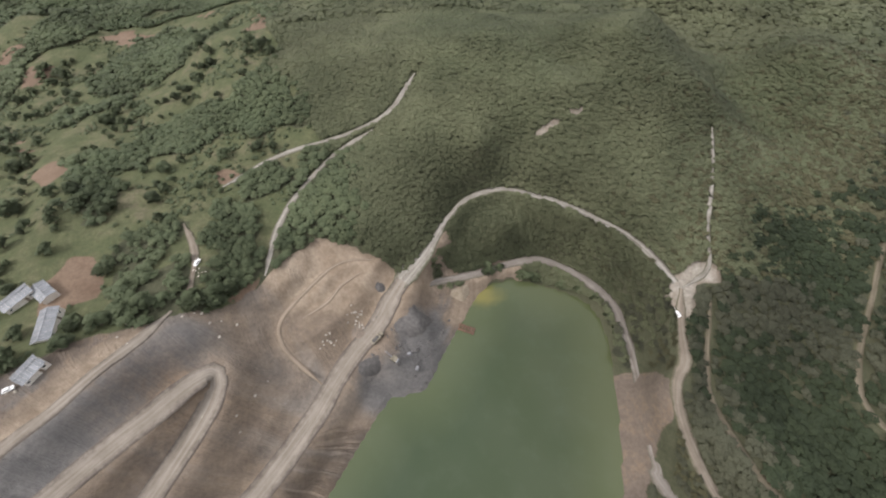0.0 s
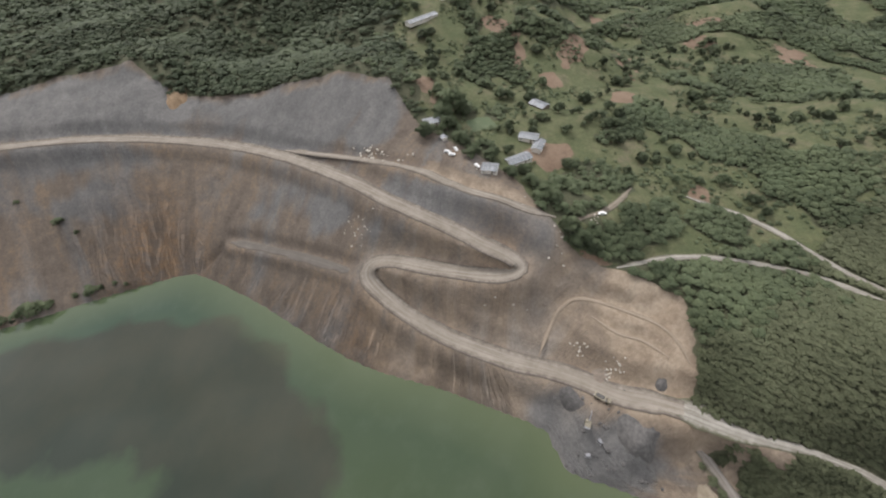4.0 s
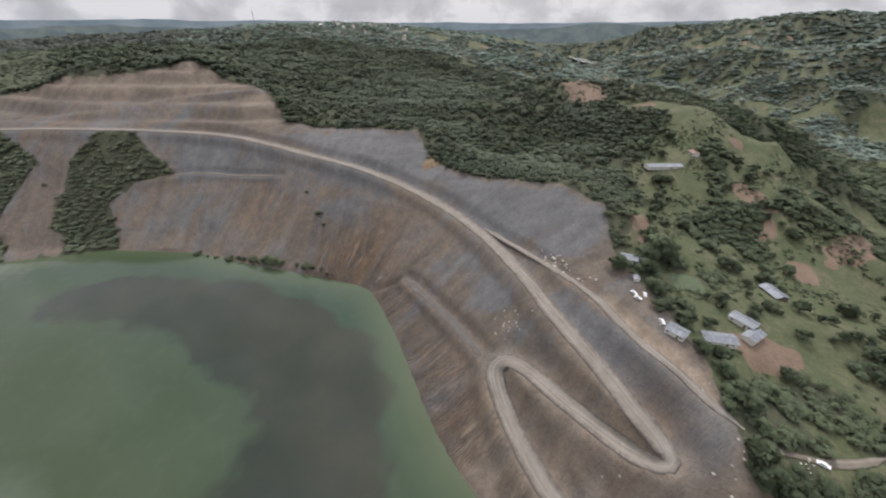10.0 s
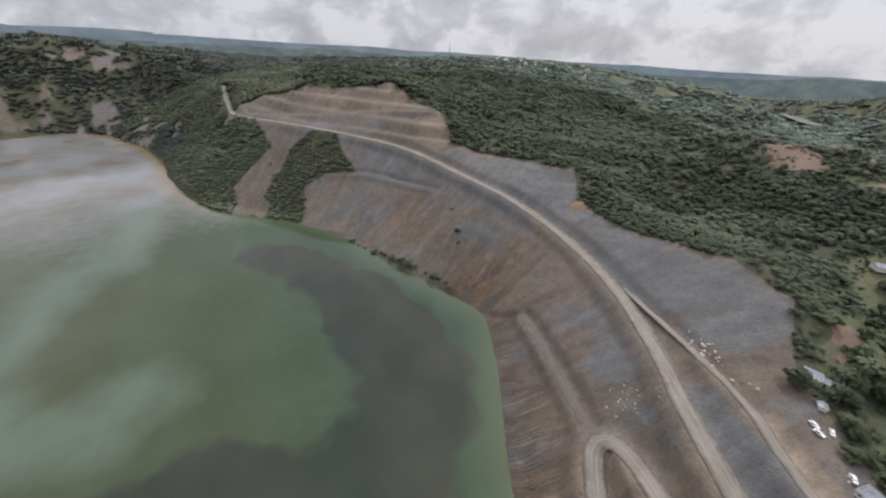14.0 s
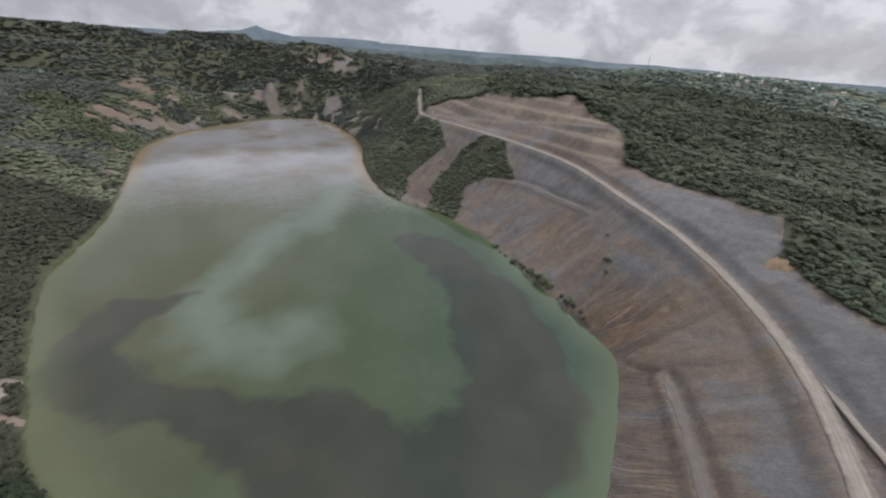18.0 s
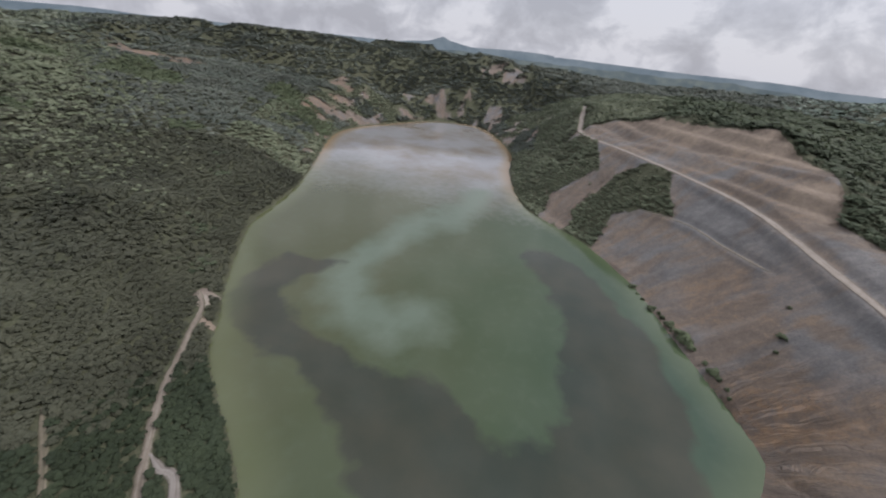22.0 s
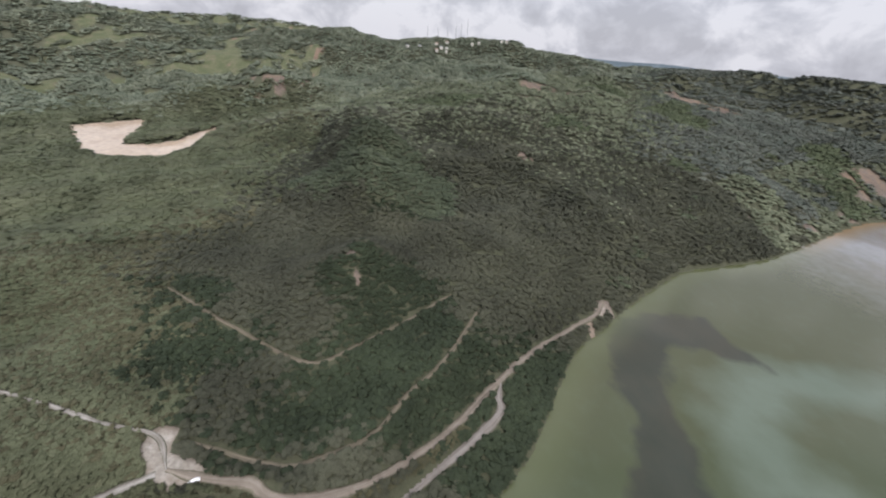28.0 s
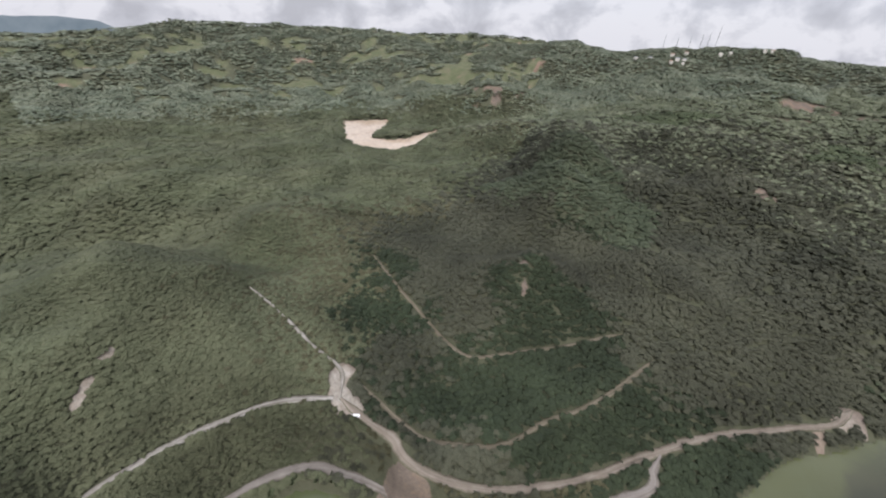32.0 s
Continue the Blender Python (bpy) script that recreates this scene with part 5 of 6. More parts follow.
sel = (bx < -95) & (grass_mask(bx, by) > 0.5) & ~in_plots(bx, by, PLOTS + CROPS)
bx, by = bx[sel], by[sel]
sel = rng.uniform(0, 1, len(bx)) < np.clip((fbm(bx, by, 20, 4, 71) - 0.5) * 5, 0.02, 0.85)
for hx, hy, hr in HOMES:
    sel &= np.hypot(bx - hx, by - hy) > hr * 0.8
for nm in ("valley_road", "village_track", "crest_track"):
    sel &= from_line(bx, by, road_lines[nm])[0] > 3.5
bx, by = bx[sel], by[sel]
bs = rng.uniform(0.6, 1.5, len(bx))
wood("pasture_scrub", bx, by, bs * 1.2, bs * 1.2, 12, WOODLAND, "low olive bushes scattered over the rough pasture", 0.35, 0.62)

# ---- far ranges, beyond the ground's woods ----
def far_range(name, dist, profile, material, label, grain):
    """A hazy range on the horizon: a long ridge with its foot sunk out of sight."""
    a = np.arange(-180, 180.01, 0.25)
    az, el = np.array(profile, float).T
    top = np.interp(a, az, el, period=360) + grain * (fbm((a + 180) * 10, a * 0, 60, 5, int(dist)) - 0.5)
    rows = []
    for f, back in ((-0.10, -500), (0.0, -330), (0.55, -140), (0.85, -45), (1.0, 0), (0.9, 60)):
        r = dist + back + (0 if f in (0.0, 1.0) else 80) * (vnoise((a + 180) * 10, a * 0 + 50 * f, 14, 5) - 0.5)
        z = 200 + r * np.tan(np.radians(top)) * (1.0) if f == 1.0 else -60 + (260 + r * np.tan(np.radians(top))) * f
        rows.append(np.c_[-r * np.sin(np.radians(a)), r * np.cos(np.radians(a)), z])
    co = np.stack(rows, 0).reshape(-1, 3)
    k = np.arange(len(co)).reshape(len(rows), -1)
    q = np.stack([k[:-1, :-1], k[:-1, 1:], k[1:, 1:], k[1:, :-1]], -1).reshape(-1, 4)
    return tagged(new(name, mesh_of(name, co, q, material=material, smooth=True)), label, "hills", kind="structure")


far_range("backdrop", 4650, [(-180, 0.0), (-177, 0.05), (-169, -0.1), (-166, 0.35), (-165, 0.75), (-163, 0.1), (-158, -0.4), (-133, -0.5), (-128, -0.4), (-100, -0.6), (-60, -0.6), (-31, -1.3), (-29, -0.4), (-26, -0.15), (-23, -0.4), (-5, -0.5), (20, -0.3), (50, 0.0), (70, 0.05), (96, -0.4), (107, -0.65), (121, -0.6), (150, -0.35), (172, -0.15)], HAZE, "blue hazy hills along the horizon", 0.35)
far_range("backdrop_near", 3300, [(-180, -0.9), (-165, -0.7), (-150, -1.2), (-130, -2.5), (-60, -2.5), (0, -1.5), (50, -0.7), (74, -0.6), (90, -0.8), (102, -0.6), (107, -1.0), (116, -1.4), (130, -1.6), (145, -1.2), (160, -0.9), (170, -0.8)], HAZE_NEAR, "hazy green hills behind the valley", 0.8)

# ---- things ----
ROOF = simple("sheet_roof", [(0.3, (0.17, 0.18, 0.19)), (0.6, (0.25, 0.26, 0.275)), (0.8, (0.33, 0.325, 0.32))], 0.5, 0.55, 0.1, 0.02, 0.35, 0.12)
ROOF_RUST = simple("rusty_roof", [(0.3, (0.22, 0.13, 0.09)), (0.6, (0.30, 0.20, 0.15)), (0.8, (0.36, 0.30, 0.26))], 0.6, 0.7, 0.1, 0.02, 0.1, 0.12)
PLASTER = simple("plaster", [(0.3, (0.48, 0.45, 0.40)), (0.7, (0.62, 0.59, 0.53))], 0.8, 0.9, 0.1, 0.02)
BOARD = simple("dark_board", [(0.3, (0.10, 0.08, 0.06)), (0.7, (0.19, 0.155, 0.12))], 1.5)
GLASS = simple("dark_glass", [(0.3, (0.02, 0.025, 0.03)), (0.7, (0.04, 0.045, 0.05))], 1.0, 0.08, 0.0, 0.01)
WHITE = simple("white_paint", [(0.3, (0.68, 0.68, 0.67)), (0.7, (0.80, 0.80, 0.79))], 0.8, 0.35, 0.0, 0.01, per_object=0.05)
YELLOW = simple("machine_paint", [(0.3, (0.17, 0.15, 0.11)), (0.7, (0.25, 0.225, 0.17))], 1.0, 0.5, 0.05, 0.01)
RUBBER = simple("rubber", [(0.3, (0.02, 0.02, 0.02)), (0.7, (0.05, 0.05, 0.048))], 2.0, 0.9)
STEEL = simple("grey_steel", [(0.3, (0.20, 0.20, 0.21)), (0.7, (0.32, 0.32, 0.33))], 1.0, 0.5, 0.05, 0.01, 0.4)
LIMESTONE = simple("pale_stone", [(0.3, (0.30, 0.27, 0.225)), (0.7, (0.47, 0.44, 0.385))], 0.7, 0.95, 0.5, 0.1)
DARKSTONE = simple("dark_spoil", [(0.3, (0.068, 0.065, 0.063)), (0.7, (0.125, 0.118, 0.112))], 0.6, 0.95, 0.6, 0.15)


def part(name, bm, material, parent, label=""):
    """One mesh object under a thing or a part."""
    me = bpy.data.meshes.new(name)
    bmesh.ops.recalc_face_normals(bm, faces=bm.faces)
    bm.to_mesh(me)
    bm.free()
    me.materials.append(material)
    ob = new(name, me)
    ob.parent = parent
    if label:
        ob["label"] = label
    return ob


def box(sx, sy, sz, x=0.0, y=0.0, z=0.0, bevel=0.0, top=1.0, lean=0.0, bm=None):
    """A block that stands at z, with bevelled edges; top: how far it narrows."""
    b = bm or bmesh.new()
    v = []
    for k, dz in ((1.0, 0), (top, sz)):
        for dx, dy in ((-1, -1), (1, -1), (1, 1), (-1, 1)):
            v.append(b.verts.new((x + dx * sx / 2 * k + (lean if dz else 0), y + dy * sy / 2 * k, z + dz)))
    fs = [b.faces.new([v[i] for i in q]) for q in ((3, 2, 1, 0), (4, 5, 6, 7), (0, 1, 5, 4), (1, 2, 6, 5), (2, 3, 7, 6), (3, 0, 4, 7))]
    if bevel:
        es = {e for f in fs for e in f.edges}
        bmesh.ops.bevel(b, geom=list(es), offset=bevel, segments=1, affect="EDGES")
    return b


def rod(a, c, r, sides=6, r2=None, bm=None):
    """A tapered rod from a to c."""
    b = bm or bmesh.new()
    a, c = Vector(a), Vector(c)
    q = (c - a).to_track_quat("Z", "Y")
    r2 = r if r2 is None else r2
    low = [b.verts.new(a + q @ Vector((r * math.cos(t), r * math.sin(t), 0))) for t in np.linspace(0, 2 * math.pi, sides, endpoint=False)]
    up = [b.verts.new(c + q @ Vector((r2 * math.cos(t), r2 * math.sin(t), 0))) for t in np.linspace(0, 2 * math.pi, sides, endpoint=False)]
    for k in range(sides):
        b.faces.new((low[k], low[(k + 1) % sides], up[(k + 1) % sides], up[k]))
    b.faces.new(low[::-1]); b.faces.new(up)
    return b


def stand(name, x, y, turn, label, category, group="", sink=0.0):
    ob = new(name)
    ob.matrix_world = pose(x, y, float(on_ground(x, y)) - sink, 0, 0, turn)
    return tagged(ob, label, category, group)


def house(name, x, y, long, wide, eave, turn, label, roof=None, panel=2.0, pitch=0.28, group="", wall=None, windows=2):
    """A low house: walls with door and windows under a gabled roof of ribbed sheets, each sheet its own piece."""
    roof, wall = roof or ROOF, wall or PLASTER
    h = stand(name, x, y, turn, label, "house", group, 0.6)
    eave += 0.6
    b = box(long, wide, eave)
    for sx in (-1, 1):
        a = [b.verts.new((sx * long / 2, -wide / 2, eave)), b.verts.new((sx * long / 2, wide / 2, eave)), b.verts.new((sx * long / 2, 0, eave + pitch * wide / 2))]
        b.faces.new(a)
    part("wall", b, wall, h)
    part("door", box(1.0, 0.12, 2.6, long * 0.18, -wide / 2 - 0.04, 0.0), BOARD, h)
    for k in range(windows):
        fx = -long * 0.35 + k * long * 0.7 / max(1, windows - 1) if windows > 1 else -long * 0.2
        w = part("window", box(1.3, 0.10, 1.0, fx, -wide / 2 - 0.04, eave * 0.5), WHITE, h)
        part("pane", box(1.1, 0.06, 0.8, fx, -wide / 2 - 0.08, eave * 0.5 + 0.1), GLASS, w)
    n = max(2, int(round(long / panel)))
    step = (long + 0.8) / n
    for side in (-1, 1):
        data = None
        for k in range(n):
            x0 = -(long + 0.8) / 2 + k * step
            if data is None:
                b = bmesh.new()
                run, rise = wide / 2 + 0.5, pitch * (wide / 2 + 0.5)
                cols = []
                for i, f in enumerate((0.02, 0.22, 0.3, 0.38, 0.62, 0.7, 0.78, 0.98)):
                    lift = 0.14 if i in (2, 5) else 0.06
                    cols.append((b.verts.new((f * step, side * run, -rise + pitch * 0.0 + lift)), b.verts.new((f * step, side * 0.04, lift))))
                for p, q in zip(cols, cols[1:]):
                    b.faces.new((p[0], q[0], q[1], p[1]))
                r = part("roof_sheet", b, roof, h)
                data = r.data
            else:
                r = new("roof_sheet", data)
                r.parent = h
            r.location = (x0, 0, eave + pitch * wide / 2 + (0.05 if k % 2 else 0.0))
    part("ridge_cap", box(long + 0.9, 0.5, 0.10, 0, 0, eave + pitch * wide / 2 + 0.12, 0.03), roof, h)
    return h


def car(x, y, turn, label):
    """A small parked car."""
    c = stand("parked_car", x, y, turn, label, "car", "cars parked by the village")
    part("body", box(4.3, 1.75, 0.62, 0, 0, 0.36, 0.12, 0.95), WHITE, c)
    part("cabin", box(2.5, 1.6, 0.60, -0.2, 0, 0.95, 0.10, 0.78), WHITE, c)
    part("windscreen", box(0.06, 1.30, 0.46, 0.90, 0, 1.0, 0, 1.0, -0.26), GLASS, c)
    part("rear_window", box(0.06, 1.25, 0.44, -1.34, 0, 1.0, 0, 1.0, 0.26), GLASS, c)
    for sy in (-1, 1):
        part("side_window", box(1.9, 0.05, 0.36, -0.2, sy * 0.76, 1.04, 0, 0.88), GLASS, c)
        for sx in (-1.35, 1.35):
            part("wheel", rod((sx, sy * 0.62, 0.32), (sx, sy * 0.88, 0.32), 0.32, 12), RUBBER, c)
        part("headlight", box(0.10, 0.32, 0.16, 2.10, sy * 0.6, 0.66, 0.02), GLASS, c)
    return c


def truck(x, y, turn):
    t = stand("dump_truck", x, y, turn, "dusty yellow dump truck standing beside the haul road", "truck")
    part("chassis", box(7.4, 1.0, 0.35, 0, 0, 0.75), STEEL, t)
    cab = part("cab", box(1.7, 2.3, 1.9, 2.9, 0, 1.0, 0.12, 0.94), YELLOW, t)
    part("windscreen", box(0.06, 1.9, 0.8, 3.73, 0, 1.95, 0, 0.95), GLASS, cab)
    part("bed", box(4.8, 2.5, 1.3, -1.1, 0, 1.15, 0.1, 1.08), YELLOW, t, "worn yellow tipper bed")
    part("load", box(4.2, 2.1, 0.5, -1.1, 0, 2.4, 0.2, 0.6), DARKSTONE, t, "heaped dark rock")
    for sx in (-2.8, -1.5, 2.6):
        for sy in (-1, 1):
            part("wheel", rod((sx, sy * 0.75, 0.55), (sx, sy * 1.2, 0.55), 0.55, 12), RUBBER, t)
    return t


def excavator(x, y, turn):
    e = stand("excavator", x, y, turn, "yellow crawler excavator with its dark boom raised on the spoil tip", "excavator")
    for sy in (-1, 1):
        part("track", box(3.8, 0.6, 0.85, 0, sy * 1.15, 0.0, 0.25), RUBBER, e)
    up = part("upper_body", box(3.1, 2.6, 1.1, -0.4, 0, 1.0, 0.12), YELLOW, e)
    part("counterweight", box(0.9, 2.5, 0.9, -2.2, 0, 1.05, 0.15), STEEL, up)
    cab = part("cab", box(1.4, 1.1, 1.5, 0.6, 0.75, 1.5, 0.08, 0.92), YELLOW, e)
    part("pane", box(0.05, 0.9, 0.9, 1.32, 0.75, 1.9), GLASS, cab)
    part("boom", rod((0.9, -0.2, 1.8), (4.0, -0.2, 4.6), 0.26, 6, 0.2), STEEL, e)
    part("stick", rod((4.0, -0.2, 4.7), (5.9, -0.2, 2.2), 0.2, 6, 0.14), STEEL, e)
    part("bucket", box(0.9, 1.1, 0.9, 5.9, -0.2, 1.3, 0.15, 0.7), STEEL, e)
    return e


def pump(x, y, turn):
    p = stand("pump_unit", x, y, turn, "small grey pump unit on skids at the water's edge", "pump", "pumps on the spoil tip")
    for sy in (-0.7, 0.7):
        part("skid", box(2.8, 0.16, 0.2, 0, sy, 0.0), STEEL, p)
    part("housing", box(2.0, 1.3, 1.2, -0.2, 0, 0.2, 0.1), STEEL, p)
    part("exhaust", rod((0.3, 0.3, 1.3), (0.3, 0.3, 2.1), 0.07), STEEL, p)
    part("pipe", rod((0.8, 0, 0.6), (4.5, -0.6, 0.1), 0.14), RUBBER, p)
    return p


def rock_mesh(name, seed, material, squash=0.7, lumps=0.35):
    b = bmesh.new()
    bmesh.ops.create_icosphere(b, subdivisions=2, radius=1.0)
    for v in b.verts:
        k = 1 + lumps * noise.noise(v.co * 1.3 + Vector((seed * 7.1, 0, 0))) + 0.5 * lumps * noise.noise(v.co * 3.1 + Vector((0, seed * 3.3, 0)))
        v.co = Vector((v.co.x * k * 1.15, v.co.y * k * 0.85, v.co.z * k * squash))
    me = bpy.data.meshes.new(name)
    b.to_mesh(me)
    b.free()
    me.materials.append(material)
    return me


def boulders(places, meshes, name, label, group, size, spread, count):
    for k in range(count):
        px, py = places[k % len(places)]
        x, y = px + rng.normal(0, spread), py + rng.normal(0, spread)
        s = size * rng.uniform(0.45, 1.25)
        ob = new(name, meshes[k % len(meshes)])
        ob.matrix_world = pose(x, y, float(on_ground(x, y)) + 0.25 * s, 0, 0, rng.uniform(0, 360)) @ Matrix.Diagonal((s, s * rng.uniform(0.7, 1.1), s, 1))
        tagged(ob, label, "rock", group)


pale_rocks = [rock_mesh("boulder", k, LIMESTONE) for k in range(4)]
dark_rocks = [rock_mesh("stone", k + 9, DARKSTONE) for k in range(3)]
boulders([(-211, -47), (-207, -42), (-204, -37), (-201, -32), (-194, -20), (-209, -44)], pale_rocks, "boulder", "pale boulder lying on the stony spoil bench", "boulders on the spoil bench", 0.95, 2.6, 26)
boulders([(-163, -54), (-160, -47), (-165, -59), (-157, -50)], pale_rocks, "boulder", "pale broken rock on the pit wall", "rocks on the pit wall", 0.5, 3.4, 22)
boulders([(-64, 73), (-62, 71), (-76, 60)], pale_rocks, "boulder", "cream limestone block in a rubble heap", "rubble in the pit corner", 0.55, 2.0, 40)
boulders([(-135, 82), (-133, 80)], pale_rocks, "boulder", "white stone beside the dirt lane", "stones by the lane", 0.6, 1.8, 9)
boulders([(-120, 58), (-126, 60), (-150, 46), (-175, 30), (-112, 20), (-128, -34), (-100, 35)], pale_rocks, "boulder", "pale stone dropped beside the haul road", "stones along the haul road", 0.55, 5.0, 24)
boulders([(-44, 70), (-38, 62), (-30, 50), (-50, 50), (-24, 70)], dark_rocks, "stone", "dark grey rock on the spoil tip", "rocks on the spoil tip", 0.8, 6.0, 30)

OCHRE = simple("ochre_soil", [(0.3, (0.17, 0.115, 0.070)), (0.7, (0.27, 0.195, 0.125))], 0.4, 0.95, 0.6, 0.15)

BROWN = simple("brown_soil", [(0.3, (0.12, 0.098, 0.080)), (0.7, (0.19, 0.158, 0.130))], 0.4, 0.95, 0.6, 0.15)
CREAM = simple("cream_stone", [(0.3, (0.20, 0.165, 0.12)), (0.7, (0.30, 0.255, 0.195))], 0.4, 0.95, 0.6, 0.15)


def heap(x, y, r, tall, material, label, seed):
    """A tipped heap: a slumped cone with an uneven skirt."""
    b = bmesh.new()
    rings, sides, prev = 6, 22, None
    for i in range(rings + 1):
        f = i / rings
        ring = []
        for k in range(sides):
            a = 2 * math.pi * k / sides
            rr = r * (1 - f) * (1 + 0.28 * noise.noise(Vector((math.cos(a) * 1.5, math.sin(a) * 1.5, seed + f)))) + 0.05
            px, py = x + rr * math.cos(a), y + rr * math.sin(a) * 0.8
            ring.append(b.verts.new((px, py, float(on_ground(px, py)) * (1 - f) + f * (float(on_ground(x, y)) + tall) - 0.25 * (i == 0) + 0.25 * noise.noise(Vector((px, py, seed)) * 0.6) * (1 - f))))
        if prev:
            for k in range(sides):
                b.faces.new((prev[k], prev[(k + 1) % sides], ring[(k + 1) % sides], ring[k]))
        prev = ring
    b.faces.new(prev)
    me = bpy.data.meshes.new("spoil_heap")
    bmesh.ops.recalc_face_normals(b, faces=b.faces)
    b.to_mesh(me)
    b.free()
    me.materials.append(material)
    return tagged(new("spoil_heap", me), label, "heap")


heap(-54, 90, 3.0, 1.8, DARKSTONE, "small heap of dark gravel at the end of the road", 1)
heap(-37, 74, 10.5, 0.9, DARKSTONE, "broad heap of dark crushed rock on the tip", 2)
heap(-12, 98, 6.5, 0.9, CREAM, "cream heap of crushed stone above the water", 3)
heap(-303, -200, 11.0, 5.0, OCHRE, "ochre cone of tipped soil on the spoil terrace", 4)
heap(-62, 66, 5.0, 1.2, BROWN, "brown heap of loosened soil beside the haul road", 5)

heap(-56, 52, 7.5, 0.5, DARKSTONE, "low dark spill of crushed rock below the haul road", 6)

# the village
house("chicken_shed", -374, 3, 31, 8.5, 2.6, 124, "long low shed with a grey sheet roof on the hillside", windows=4)
house("farmhouse", -407, 24, 8, 6, 2.8, 30, "small white farmhouse on the ridge", ROOF_RUST)
house("drying_shed", -248, 80, 13, 8, 2.2, 35, "open shed under patched grey sheets in a field", panel=1.2, wall=BOARD)
house("village_house", -205, 62, 12, 7, 2.8, 62, "village house with a ribbed grey sheet roof", panel=1.3)
house("village_house", -196, 66, 11, 6, 2.6, 150, "wing of the village house under grey sheets", panel=1.3)
house("village_house", -181.5, 50, 15, 7, 2.7, 110, "long house with pale ribbed roof beside a ploughed plot", panel=1.3)
house("village_house", -172, 31, 9, 7, 2.6, 70, "small house with ribbed roof at the edge of the pit", panel=1.2)
house("village_house", -222, 1, 12, 7, 2.7, 100, "house half hidden under dark trees", panel=1.4)
house("garden_hut", -206, 7, 4, 3, 2.0, 20, "little white hut among trees", windows=1)
for cx, cy, ct, cl in ((-192, 8, 60, "white car parked at the end of the village lane"), (-189, 10.5, 75, "white car parked beside the lane"), (-194, 13.5, 20, "white car standing under the trees"), (-176, 24, 30, "white car parked by a small house"), (-136, 86, 80, "white pickup standing on the dirt lane"), (88, 73, 118, "white car parked at the forest junction")):
    car(cx, cy, ct, cl)
truck(-52, 63, 50)
excavator(-43, 54, 150)
pump(-36, 58, 20)
pump(-32, 52, 80)


# trees that stand alone or in small groups
def tree_kind(name, seed, radius, tall, shards, material, label, category, low=0.35):
    """A tree: a tapered trunk with limbs, and a crown of leafy sprays."""
    g = np.random.default_rng(seed)
    t = tagged(new(name), label, category)
    b = rod((0, 0, -0.5), (0.2, 0.1, tall * 0.6), 0.05 * tall, 7, 0.025 * tall)
    for k in range(4):
        a = k * 1.7 + g.uniform(-0.3, 0.3)
        rod((0.1, 0, tall * (0.3 + 0.07 * k)), (radius * 0.6 * math.cos(a), radius * 0.6 * math.sin(a), tall * (0.6 + 0.05 * k)), 0.022 * tall, 5, 0.008 * tall, b)
    part("trunk", b, BARK, t)
    cos, qs, ws, base = [], [], [], 0
    lumps = 5
    for k in range(lumps):
        v, f, w = crown_shards(max(10, shards * 2 // lumps), seed * 10 + k, 0.8, 0.42)
        a = k * 2.4 + g.uniform(-0.4, 0.4)
        o = np.array([0.5 * radius * math.cos(a) * (k > 0), 0.5 * radius * math.sin(a) * (k > 0), tall * (low + 0.30 * (k == 0) + g.uniform(0, 0.2))])
        s = radius * g.uniform(0.5, 0.7)
        cos.append(v * [s, s, s * 0.8] + o)
        ws.append(0.7 * w + 0.3 * (v * [s, s, s] + o - [0, 0, tall * 0.4]) / radius)
        qs.append(f + base)
        base += len(v)
    c = new("crown", leaf_mesh("crown", np.vstack(cos), np.vstack(qs), np.vstack(ws), material))
    c.parent = t
    return t


KINDS = [tree_kind("tree", 3 + k, r, h, 110, WOODLAND, lab, "tree") for k, (r, h, lab) in enumerate((
    (4.2, 7.5, "round dark green tree standing in pasture"), (3.2, 6.0, "small leafy tree on the grassy slope"), (5.2, 8.5, "broad dark green tree beside the houses"), (2.6, 5.5, "slender young tree on the hillside")))]
SHRUB = [tree_kind("shrub", 31 + k, r, h, 60, WOODLAND, "low green shrub rooted in the pit wall by the water", "shrub", 0.2) for k, (r, h) in enumerate(((2.6, 3.0), (1.8, 2.2)))]


def plant(kind, x, y, s, group=""):
    m = pose(x, y, float(on_ground(x, y)) - 0.1, 0, 0, rng.uniform(0, 360)) @ Matrix.Diagonal((s, s, s * rng.uniform(0.85, 1.15), 1))
    t = copy_thing(kind, m)
    if group:
        t["group"] = group
    return t


placed = 0
for k in range(6000):
    x, y = rng.uniform(-430, -120), rng.uniform(-20, 330)
    if placed >= 260:
        break
    gx1, gy1 = np.array([x]), np.array([y])
    if grass_mask(gx1, gy1)[0] < 0.5 or in_plots(gx1, gy1, PLOTS + CROPS)[0] or fbm(gx1, gy1, 30, 2, 95)[0] < 0.47:
        continue
    if any(math.hypot(x - hx, y - hy) < hr * 0.75 for hx, hy, hr in HOMES):
        continue
    if min(from_line(gx1, gy1, road_lines[nm])[0][0] for nm in ("valley_road", "village_track", "crest_track")) < 4:
        continue
    plant(KINDS[rng.integers(0, 4)], x, y, rng.uniform(0.55, 1.05), "trees on the village pasture")
    placed += 1
for x, y, s in ((-236, 14, 2.0), (-228, 8, 1.3), (-212, -4, 1.2), (-216, 10, 1.1), (-200, 18, 1.0), (-183, 34, 0.9), (-186, 22, 0.9), (-240, 24, 1.1), (-168, 42, 0.8), (-160, 52, 0.9), (-154, 58, 0.9), (-148, 62, 0.8), (-128, 66, 1.0), (-122, 70, 0.9), (-118, 76, 0.8)):
    plant(KINDS[2], x, y, s, "trees round the houses")
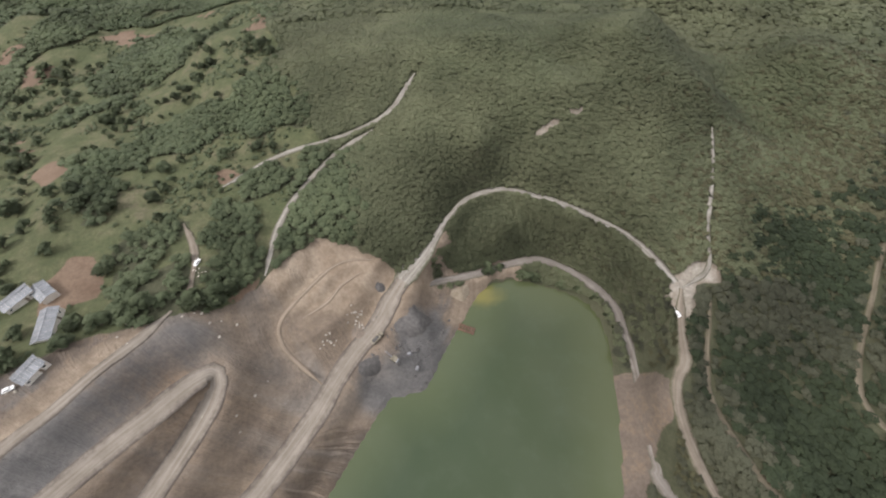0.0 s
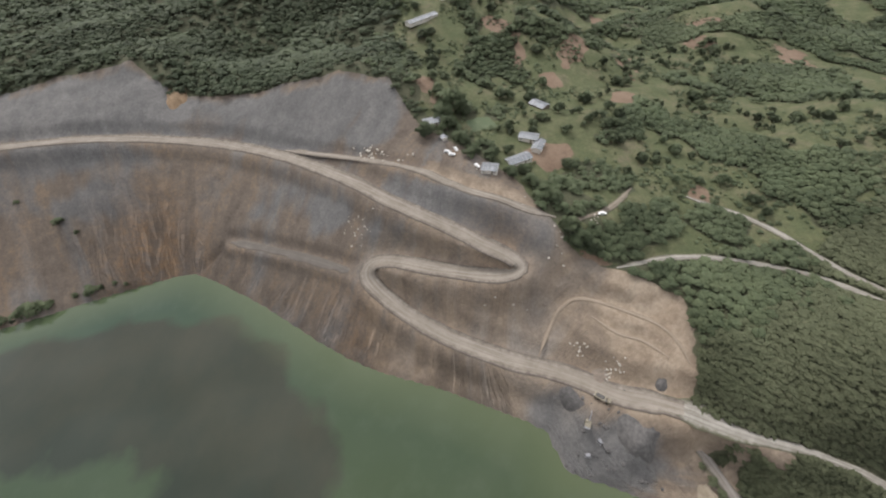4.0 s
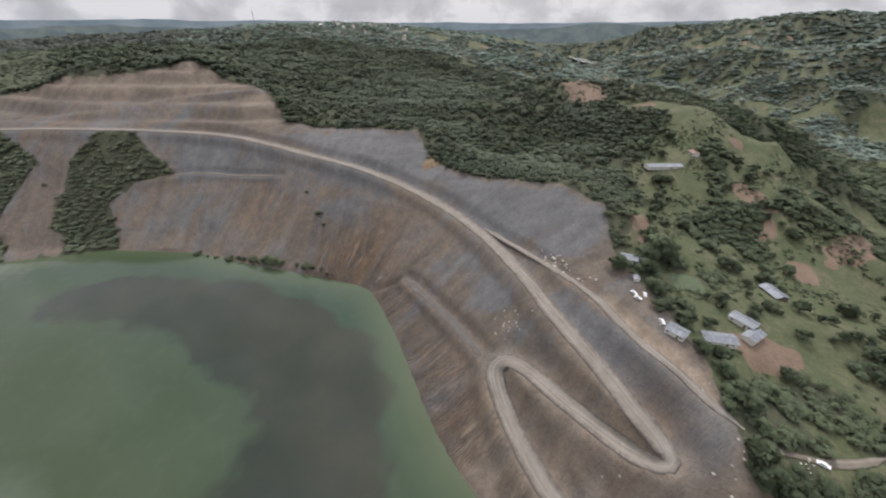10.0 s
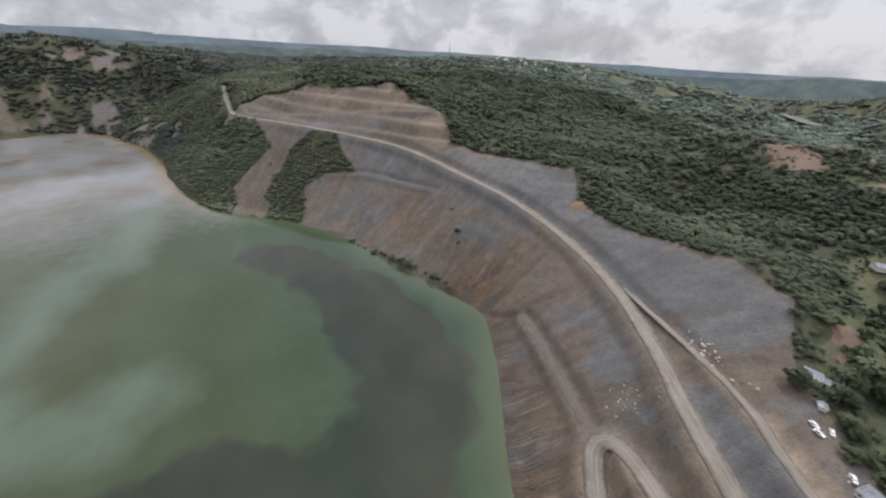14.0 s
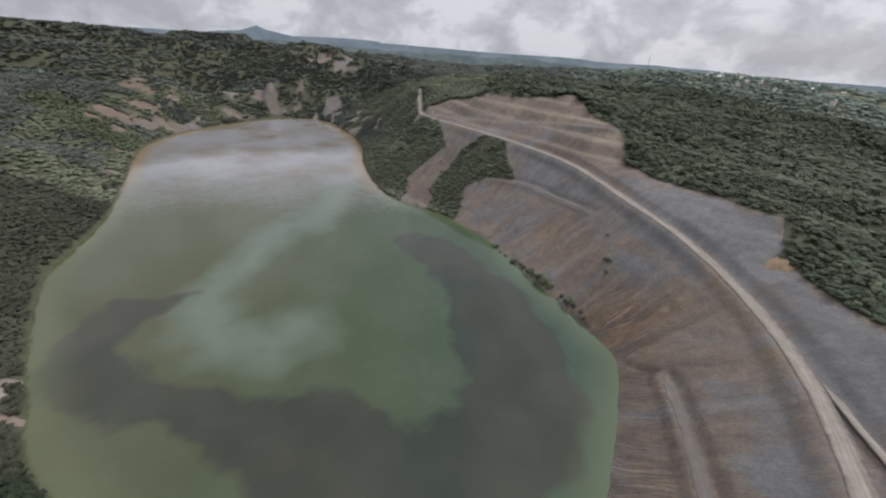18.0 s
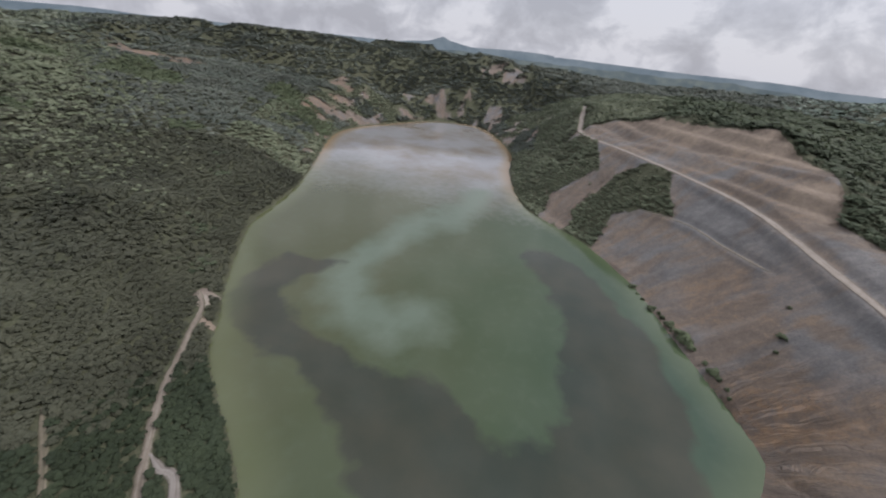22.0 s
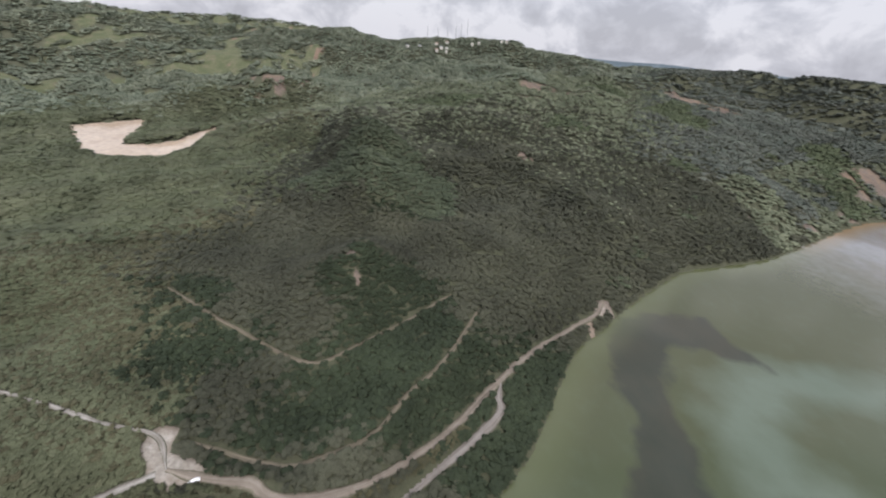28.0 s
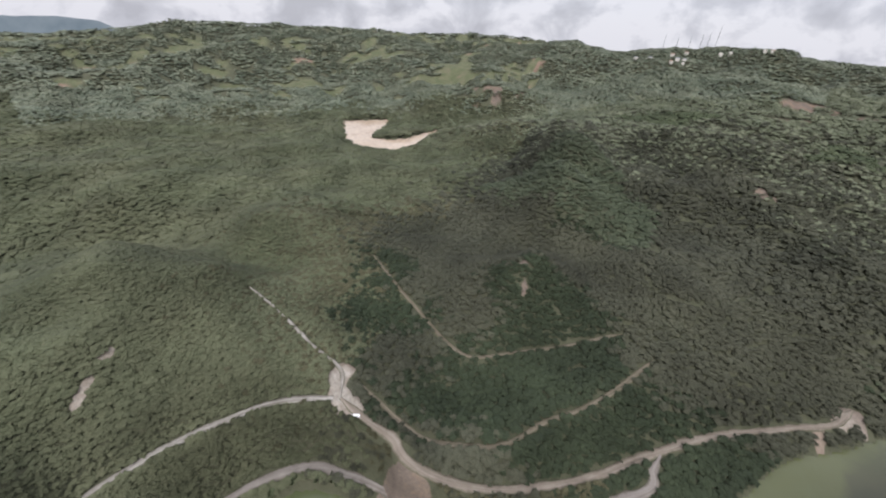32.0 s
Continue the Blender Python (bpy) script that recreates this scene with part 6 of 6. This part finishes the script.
for x, y, s in ((-131, -366, 1.1), (-137, -345, 0.9), (-142, -330, 1.2), (-148, -316, 1.0), (-151, -306, 1.3), (-155, -294, 1.5), (-158, -286, 2.0), (-160, -278, 1.2), (-166, -262, 0.9), (-168, -252, 1.3), (-170, -245, 0.9), (-172, -236, 0.7), (-134, -354, 0.8), (-146, -322, 0.9), (-171, -228, 0.7), (-210, -273, 1.1), (-204, -262, 0.7), (-222, -300, 0.8), (-2, 112, 1.0), (5, 110, 1.2), (12, 112, 1.0), (26, 110, 1.3), (33, 109, 1.2), (40, 107, 1.0), (48, 105, 1.1), (56, 101, 1.0), (64, 95, 0.9), (70, 84, 1.0), (72, 76, 0.9)):
    plant(SHRUB[int(s > 1.0) ^ 1], x, y, 1.5 * s, "shrubs along the shore")
for ob in KINDS + SHRUB:
    for o in (*ob.children_recursive, ob):
        bpy.data.objects.remove(o)


# masts on the ridges
def mast(x, y, tall, label):
    m = stand("radio_mast", x, y, 0, label, "mast", "masts on the skyline", 1.0)
    for k in range(3):
        a = k * 2.094
        part("leg", rod((1.6 * math.cos(a), 1.6 * math.sin(a), 0), (0.4 * math.cos(a), 0.4 * math.sin(a), tall), 0.28, 5, 0.2), STEEL, m)
    for k in range(1, 7):
        h, f = tall * k / 7, 1.6 - 1.2 * k / 7
        b = bmesh.new()
        for i in range(3):
            p, q = i * 2.094, (i + 1) * 2.094
            rod((f * math.cos(p), f * math.sin(p), h), (f * math.cos(q), f * math.sin(q), h + tall / 14), 0.12, 4, bm=b)
        part("brace", b, STEEL, m)
    part("antenna", rod((0, 0, tall), (0, 0, tall * 1.18), 0.15, 5), STEEL, m)
    return m


for az, r, h in ((-95.2, 1590, 48), (-96.6, 1575, 40), (-97.9, 1570, 36), (-99.0, 1565, 44), (-99.7, 1560, 46), (-100.5, 1560, 60)):
    mast(-r * math.sin(radians(az)), r * math.cos(radians(az)), h, "thin steel lattice mast on the wooded ridge")
mast(-745, -1065, 46, "lone steel lattice mast above the trees")

# hamlets far off
def hamlet(az0, az1, r0, r1, count, seed, group):
    g = np.random.default_rng(seed)
    for k in range(count):
        a, r = radians(g.uniform(az0, az1)), g.uniform(r0, r1)
        x, y = -r * math.sin(a), r * math.cos(a)
        h = stand("distant_house", x, y, g.uniform(0, 180), "small pale house far off on the green hill", "house", group, -6.0)
        long, wide, high = g.uniform(7, 11), g.uniform(5.5, 7), 3.0
        part("wall", box(long, wide, high + 6.0, z=-6.0), PLASTER, h)
        b = bmesh.new()
        v = [b.verts.new(p) for p in ((-long / 2 - 0.5, -wide / 2 - 0.5, high), (long / 2 + 0.5, -wide / 2 - 0.5, high), (long / 2 + 0.5, 0, high + 2.2), (-long / 2 - 0.5, 0, high + 2.2), (-long / 2 - 0.5, wide / 2 + 0.5, high), (long / 2 + 0.5, wide / 2 + 0.5, high))]
        b.faces.new((v[0], v[1], v[2], v[3])); b.faces.new((v[3], v[2], v[5], v[4])); b.faces.new((v[0], v[3], v[4])); b.faces.new((v[1], v[5], v[2])); b.faces.new((v[0], v[4], v[5], v[1]))
        part("roof", b, (ROOF, ROOF_RUST, PLASTER)[k % 3], h)


hamlet(126, 139, 1250, 1700, 34, 5, "hamlet on the western hill")
hamlet(-106, -91, 1330, 1500, 12, 6, "hamlet below the masts")
hamlet(58, 67, 930, 1150, 14, 8, "houses in the river valley")

# a half sunken raft off the tip
RUSTY = simple("rusty_iron", [(0.3, (0.085, 0.050, 0.035)), (0.7, (0.160, 0.100, 0.070))], 0.8, 0.8, 0.2, 0.05)
raft = stand("sunken_raft", -8, 76.4, -18, "half sunken rusty iron raft drifting beside the tip", "raft")
raft.location.z = 0.0
for k in (-1.4, 1.4):
    part("float", rod((-5.5, k, 0.0), (5.5, k + 0.2, 0.15), 0.5, 10), RUSTY, raft)
for k in range(7):
    part("plank", box(0.9, 4.2, 0.12, -4.8 + 1.6 * k, 0.1 * (k % 3), 0.5), RUSTY, raft)
part("post", rod((-4.5, 0, 0.5), (-4.2, 0, 2.2), 0.12), RUSTY, raft)

# a drowned snag off the tip
snag = stand("dead_snag", -5, 75, 0, "dead grey branches sticking out of the water", "dead tree")
snag.location.z = 0.0
part("stem", rod((0, 0, -1.5), (0.8, 0.5, 1.4), 0.25, 6, 0.1), BARK, snag)
for k, (bx, by) in enumerate(((2.2, -0.6), (-1.4, 1.2), (0.4, 2.4), (1.6, 1.6))):
    part("branch", rod((0.3, 0.2, 0.2), (bx, by, 0.9 + 0.2 * k), 0.14, 5, 0.05), BARK, snag)
